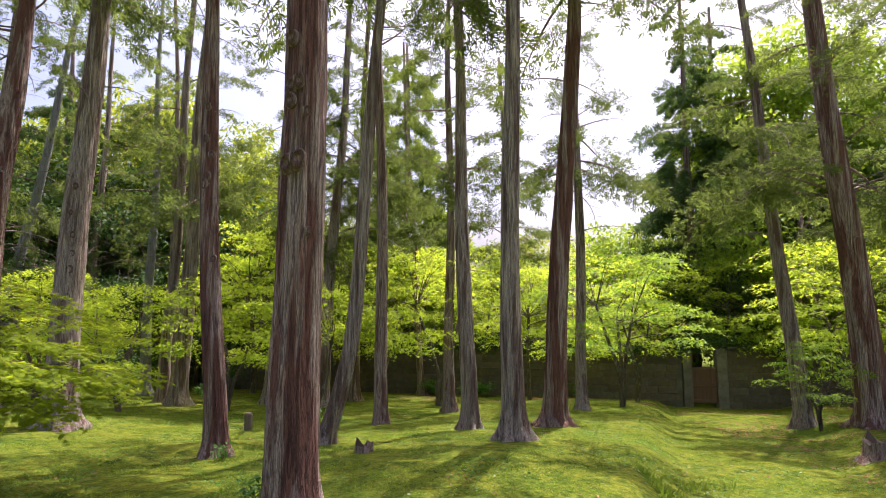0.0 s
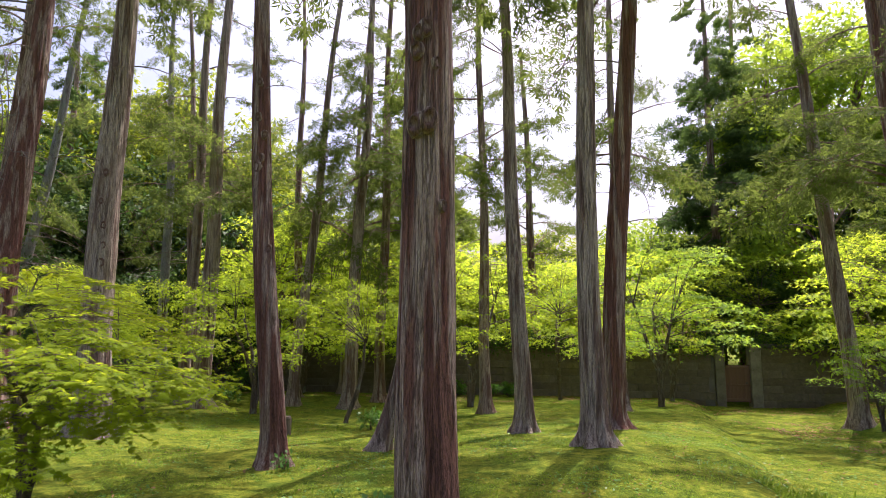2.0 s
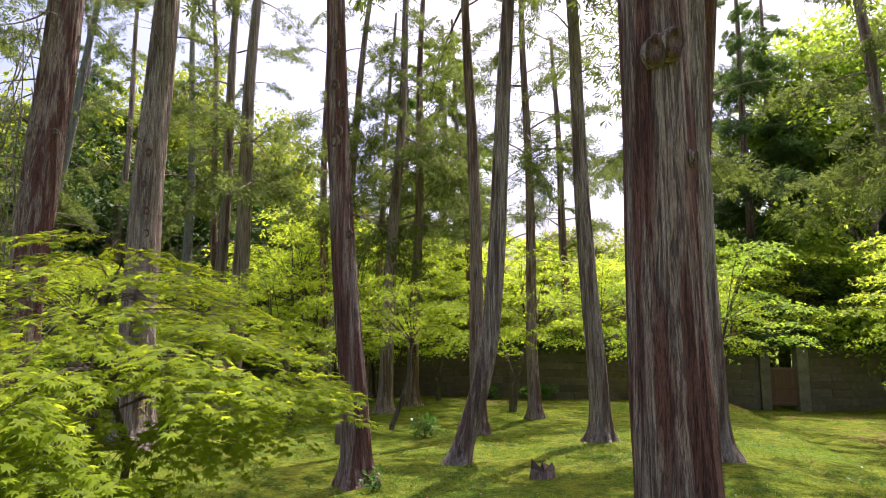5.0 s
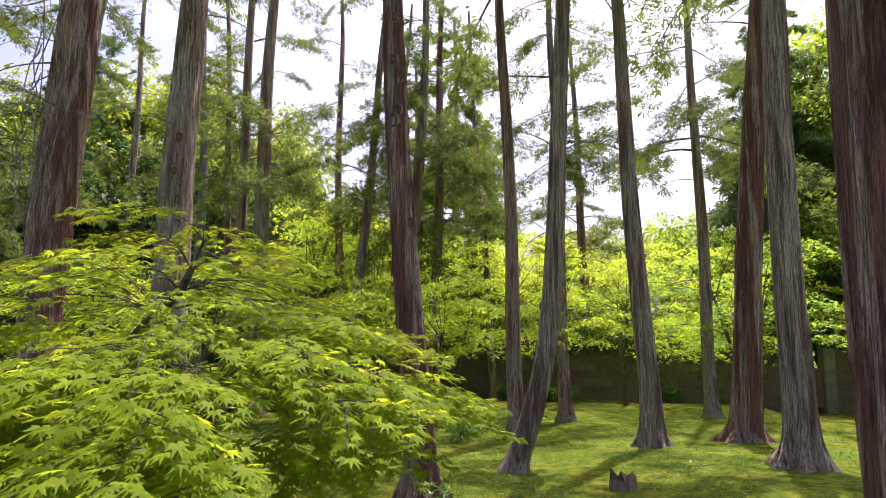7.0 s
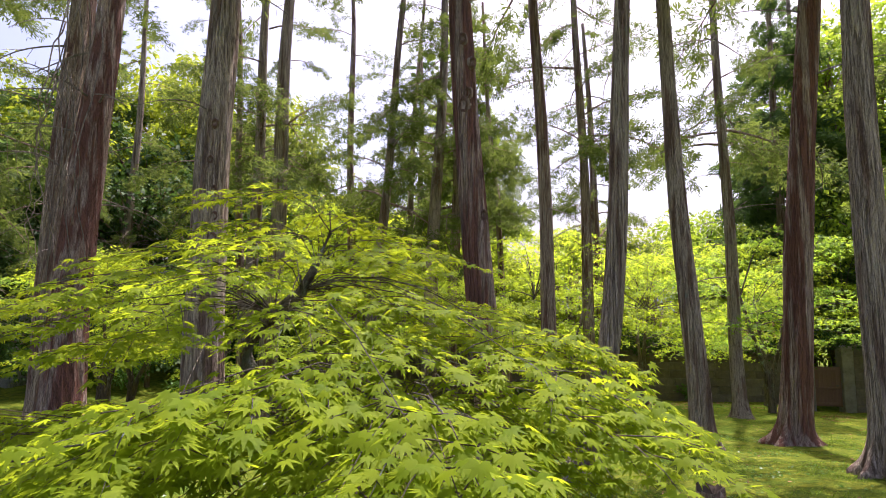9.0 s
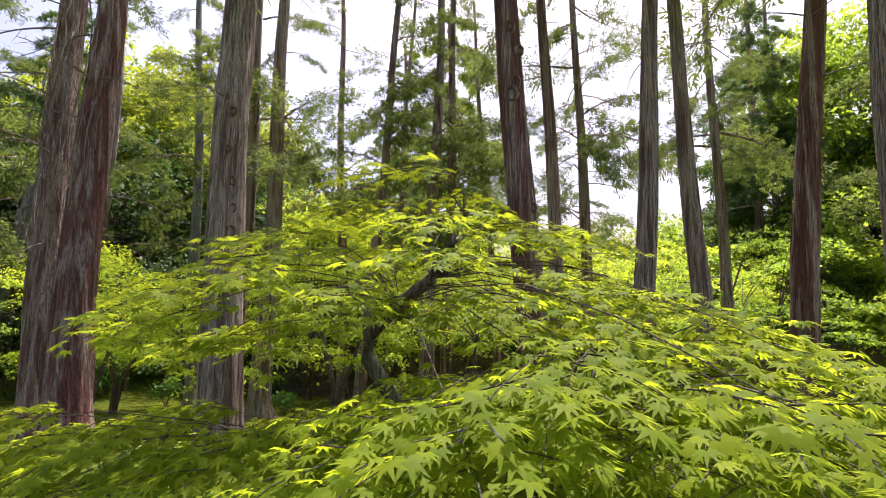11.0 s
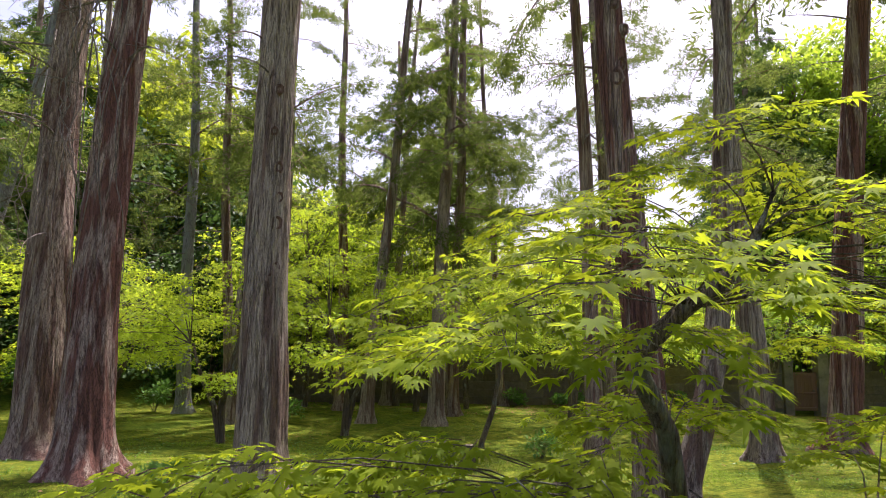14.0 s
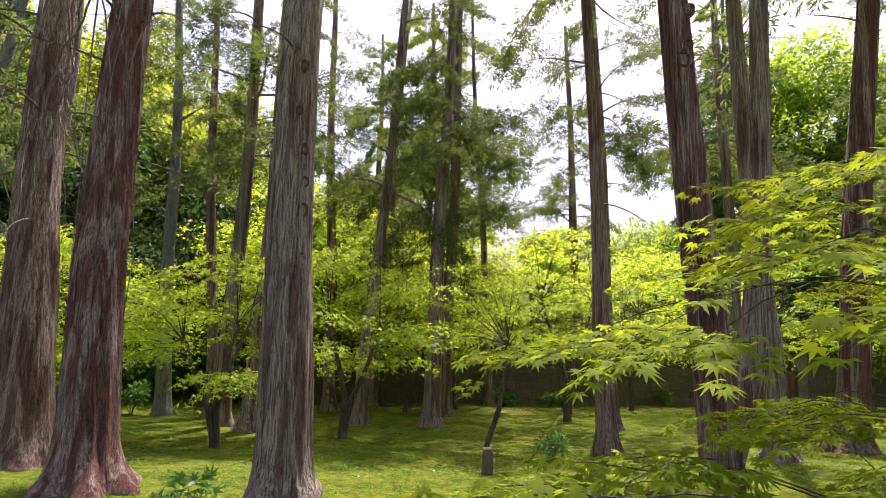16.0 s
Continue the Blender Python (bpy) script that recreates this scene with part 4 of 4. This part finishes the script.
shrub("shrub", -5.31, 14.26, 0.42, 0.5, 260, 0.11, SHRUB_LEAF, "small dark green broad-leaved shrub in the moss", seed=3)
shrub("azalea", 5.95, 26.95, 2.9, 1.3, 900, 0.09, PINK_FLOWER, "azalea with pale pink blossom showing above the wall", "shrub", 4, MAPLE5)
for i, (x, y, h, w) in enumerate(((-16.6, 20.4, 0.75, 0.9), (-1.9, 25.0, 0.5, 0.9), (-4.3, 25.4, 0.6, 0.8), (-2.6, 24.6, 0.45, 0.6), (2.6, 25.6, 0.5, 0.7), (-11.8, 18.5, 0.5, 0.6), (-19.5, 21.5, 1.2, 1.6), (-21.5, 19.5, 1.3, 1.8), (-18.0, 24.0, 1.5, 2.0), (-24.0, 20.5, 1.4, 2.0), (-15.0, 25.2, 1.0, 1.5))):
    shrub("shrub", x, y, h, w, int(240 + 900 * h * w * 0.5), 0.13, SHRUB_LEAF, "low green shrub in the shade of the grove", seed=20 + i)
shrub("fern", -10.1, 8.2, 0.42, 0.6, 64, 0.10, SHRUB_LEAF, "low seedling with dark toothed leaves beside the cedar", "plant", 40, MAPLE5)
shrub("weed", -2.75, 5.35, 0.3, 0.4, 90, 0.10, SHRUB_LEAF, "small leafy weed at the foot of the cedar", "plant", 41)
shrub("weed", -4.9, 8.2, 0.2, 0.35, 70, 0.08, SHRUB_LEAF, "small leafy weed at the foot of the cedar", "plant", 42)


# ---- stumps, stones and small things ----
def stake_post(x, y):
    ob = tagged(new("marker_post", None), "short square weathered wooden marker post in moss", "post")
    ob.location = (x, y, ground_z(x, y))
    part("shaft", box_mesh("shaft", 0.17, 0.15, 0.46, STUMP_WOOD, 0.02, 0.008, 2), ob).location = (0, 0, -0.06)
    part("cap", box_mesh("cap", 0.15, 0.13, 0.03, STUMP_WOOD, 0.012, 0.004, 4), ob).location = (0, 0, 0.403)


stake_post(-6.88, 12.67)


ROTTEN = rough_stone("rotten_wood", (0.05, 0.035, 0.022), (0.14, 0.10, 0.06), 0.6)


def stump(x, y, r, h, seed, label):
    ob = tagged(new("tree_stump"), label, "stump")
    ob.location = (x, y, ground_z(x, y))
    g = Geo()
    rr = random.Random(seed)
    segs, rows = 20, 7
    for i in range(rows):
        s = i / (rows - 1)
        for k in range(segs):
            a = 2 * math.pi * k / segs
            q = r * (1 + 0.9 * math.exp(-s * 4) * (0.4 + 0.6 * math.cos(5 * a + seed) ** 2)) * (1 + 0.12 * noise.noise((math.cos(a) * 2, math.sin(a) * 2, s * 2 + seed)))
            g.v.append((math.cos(a) * q, math.sin(a) * q, -0.12 + s * (h + 0.12) * (1 + (0.5 * noise.noise((math.cos(a) * 1.9, math.sin(a) * 1.9, seed * 2.2)) + 0.25 * rr.uniform(-1, 1)) * s)))
    for i in range(rows - 1):
        for k in range(segs):
            a, b = i * segs + k, i * segs + (k + 1) % segs
            g.f.append((a, b, b + segs, a + segs))
    part("bark", g.mesh("bark", BARK_BROWN), ob)
    top = Geo()
    top.v = [Vector(v) * 0.97 for v in g.v[-segs:]] + [Vector((r * 0.2, 0, h * 0.45))]
    top.f = [(k, (k + 1) % segs, segs) for k in range(segs)]
    part("cut_face", top.mesh("cut_face", ROTTEN, False), ob, "dark rotten top")


stump(-2.72, 9.0, 0.16, 0.12, 3, "rotten low tree stump overgrown with moss")
stump(6.9, 11.6, 0.26, 0.32, 5, "old cut tree stump among dry leaves")


def creeper(tree, seed, count):
    """Dry creeper stems hanging off a trunk."""
    rr = random.Random(seed)
    for i in range(count):
        a = radians(rr.uniform(-160, -20))
        z0, z1 = rr.uniform(4.5, 7.5), rr.uniform(1.5, 3.5)
        g = Geo()
        pts, rad = [], []
        for s in np.linspace(0, 1, 16):
            z = z0 + (z1 - z0) * s
            off = 0.29 + 0.30 * math.sin(s * 3.1) * rr.uniform(0.5, 1.0) * (i % 3 > 0)
            pts.append((math.cos(a + 0.35 * math.sin(s * 7 + i)) * off, math.sin(a + 0.35 * math.sin(s * 7 + i)) * off, z))
            rad.append(0.011 * (1.1 - 0.7 * s))
        g.tube(pts, rad, 5)
        part("creeper_stem", g.mesh("creeper_stem", DEADWOOD), tree, "dry pale creeper stem")


creeper(F2, 5, 9)
creeper(F1, 6, 7)


def house():
    ob = tagged(new("house"), "low house with a blue-grey sheet roof beyond the wall", "house")
    ob.location = (3.0, 41.0, ground_z(3, 41))
    part("wall", box_mesh("wall", 9, 6, 3.6, PLASTER, 0.02), ob)
    g = Geo()
    g.v = [(-5, -3.8, 3.5), (5, -3.8, 3.5), (5, 0, 5.9), (-5, 0, 5.9), (5, 3.8, 3.5), (-5, 3.8, 3.5), (-5, -3.8, 3.36), (5, -3.8, 3.36), (5, 3.8, 3.36), (-5, 3.8, 3.36)]
    g.f = [(0, 1, 2, 3), (3, 2, 4, 5), (0, 3, 5, 9, 6), (1, 7, 8, 4, 2), (0, 6, 7, 1), (5, 4, 8, 9), (6, 9, 8, 7)]
    part("roof", g.mesh("roof", ROOF_METAL, False), ob, "blue-grey sheet roof")
    for x in (-2.6, 0.2, 2.8):
        w = part("window", box_mesh("window", 1.5, 0.08, 1.2, POST_STONE, 0.01), ob, "", Matrix.Translation((x, -3.03, 1.2)))
        part("pane", box_mesh("pane", 1.3, 0.03, 1.0, GLASS, 0), w, "", Matrix.Translation((0, -0.045, 0.1)))


house()


def scatter(name, count, box, size, shape, mat, label, category, lie=0.3, stand=0.0, seed=1, patch=0.0, tests=None, sink=0.0):
    rng = np.random.default_rng(seed)
    W = []
    tries = 0
    while len(W) < count and tries < count * 12:
        tries += 1
        x, y = rng.uniform(box[0], box[1]), rng.uniform(box[2], box[3])
        if patch and noise.noise((x * 0.9, y * 0.9, seed * 2.0)) < patch * rng.random() - 0.12:
            continue
        if tests and not tests(x, y, rng):
            continue
        W.append((x, y, ground_z(x, y) + sink))
    count = len(W)
    D = rng.normal(size=(count, 3)) * np.array((1, 1, lie)) + np.array((0, 0, stand))
    U = rng.normal(size=(count, 3)) * 0.35 + np.array((0.0, -0.2, 1.0))
    tagged(new(name, leaves(name, W, D, U, rng.uniform(0.5, 1.3, count) * size, shape, mat)), label, category, kind="stuff")


scatter("moss_tufts", 60000, (-15, 8, 3.5, 15), 0.05, BLADE, GRASS_BLADE, "short moss and grass blades covering the ground", "grass", 0.3, 0.9, 1, 0.35)
scatter("moss_tufts", 9000, (-19, 11, 14, 26), 0.075, BLADE, GRASS_BLADE, "short moss and grass blades covering the ground", "grass", 0.3, 0.8, 2, 0.35)
scatter("weeds", 9000, (-14, 7, 4, 16), 0.045, OVAL, SHRUB_LEAF, "small low weeds in patches on the moss", "plant", 0.25, 0.3, 3, 1.0, None, 0.015)
scatter("fallen_leaves", 5000, (-17, 14, 22, 26), 0.07, OVAL, DRY_LEAF, "dry fallen leaves in front of the wall", "leaves", 0.15, 0.05, 4, 0.6, None, 0.015)
scatter("fallen_leaves", 1500, (-14, 8, 4, 20), 0.05, OVAL, DRY_LEAF, "dry fallen leaves scattered on the moss", "leaves", 0.15, 0.05, 5, 1.0, None, 0.015)
scatter("fallen_leaves", 2600, (5.6, 11, 9, 20), 0.07, OVAL, DRY_LEAF, "dry fallen leaves beside the grassy lane", "leaves", 0.15, 0.05, 6, 0.3, None, 0.015)
scatter("tall_grass", 500, (1.7, 3.4, 6.5, 9.0), 0.14, BLADE, GRASS_BLADE, "taller grass blades at the edge of the lane", "grass", 0.3, 1.6, 7, 0.5)
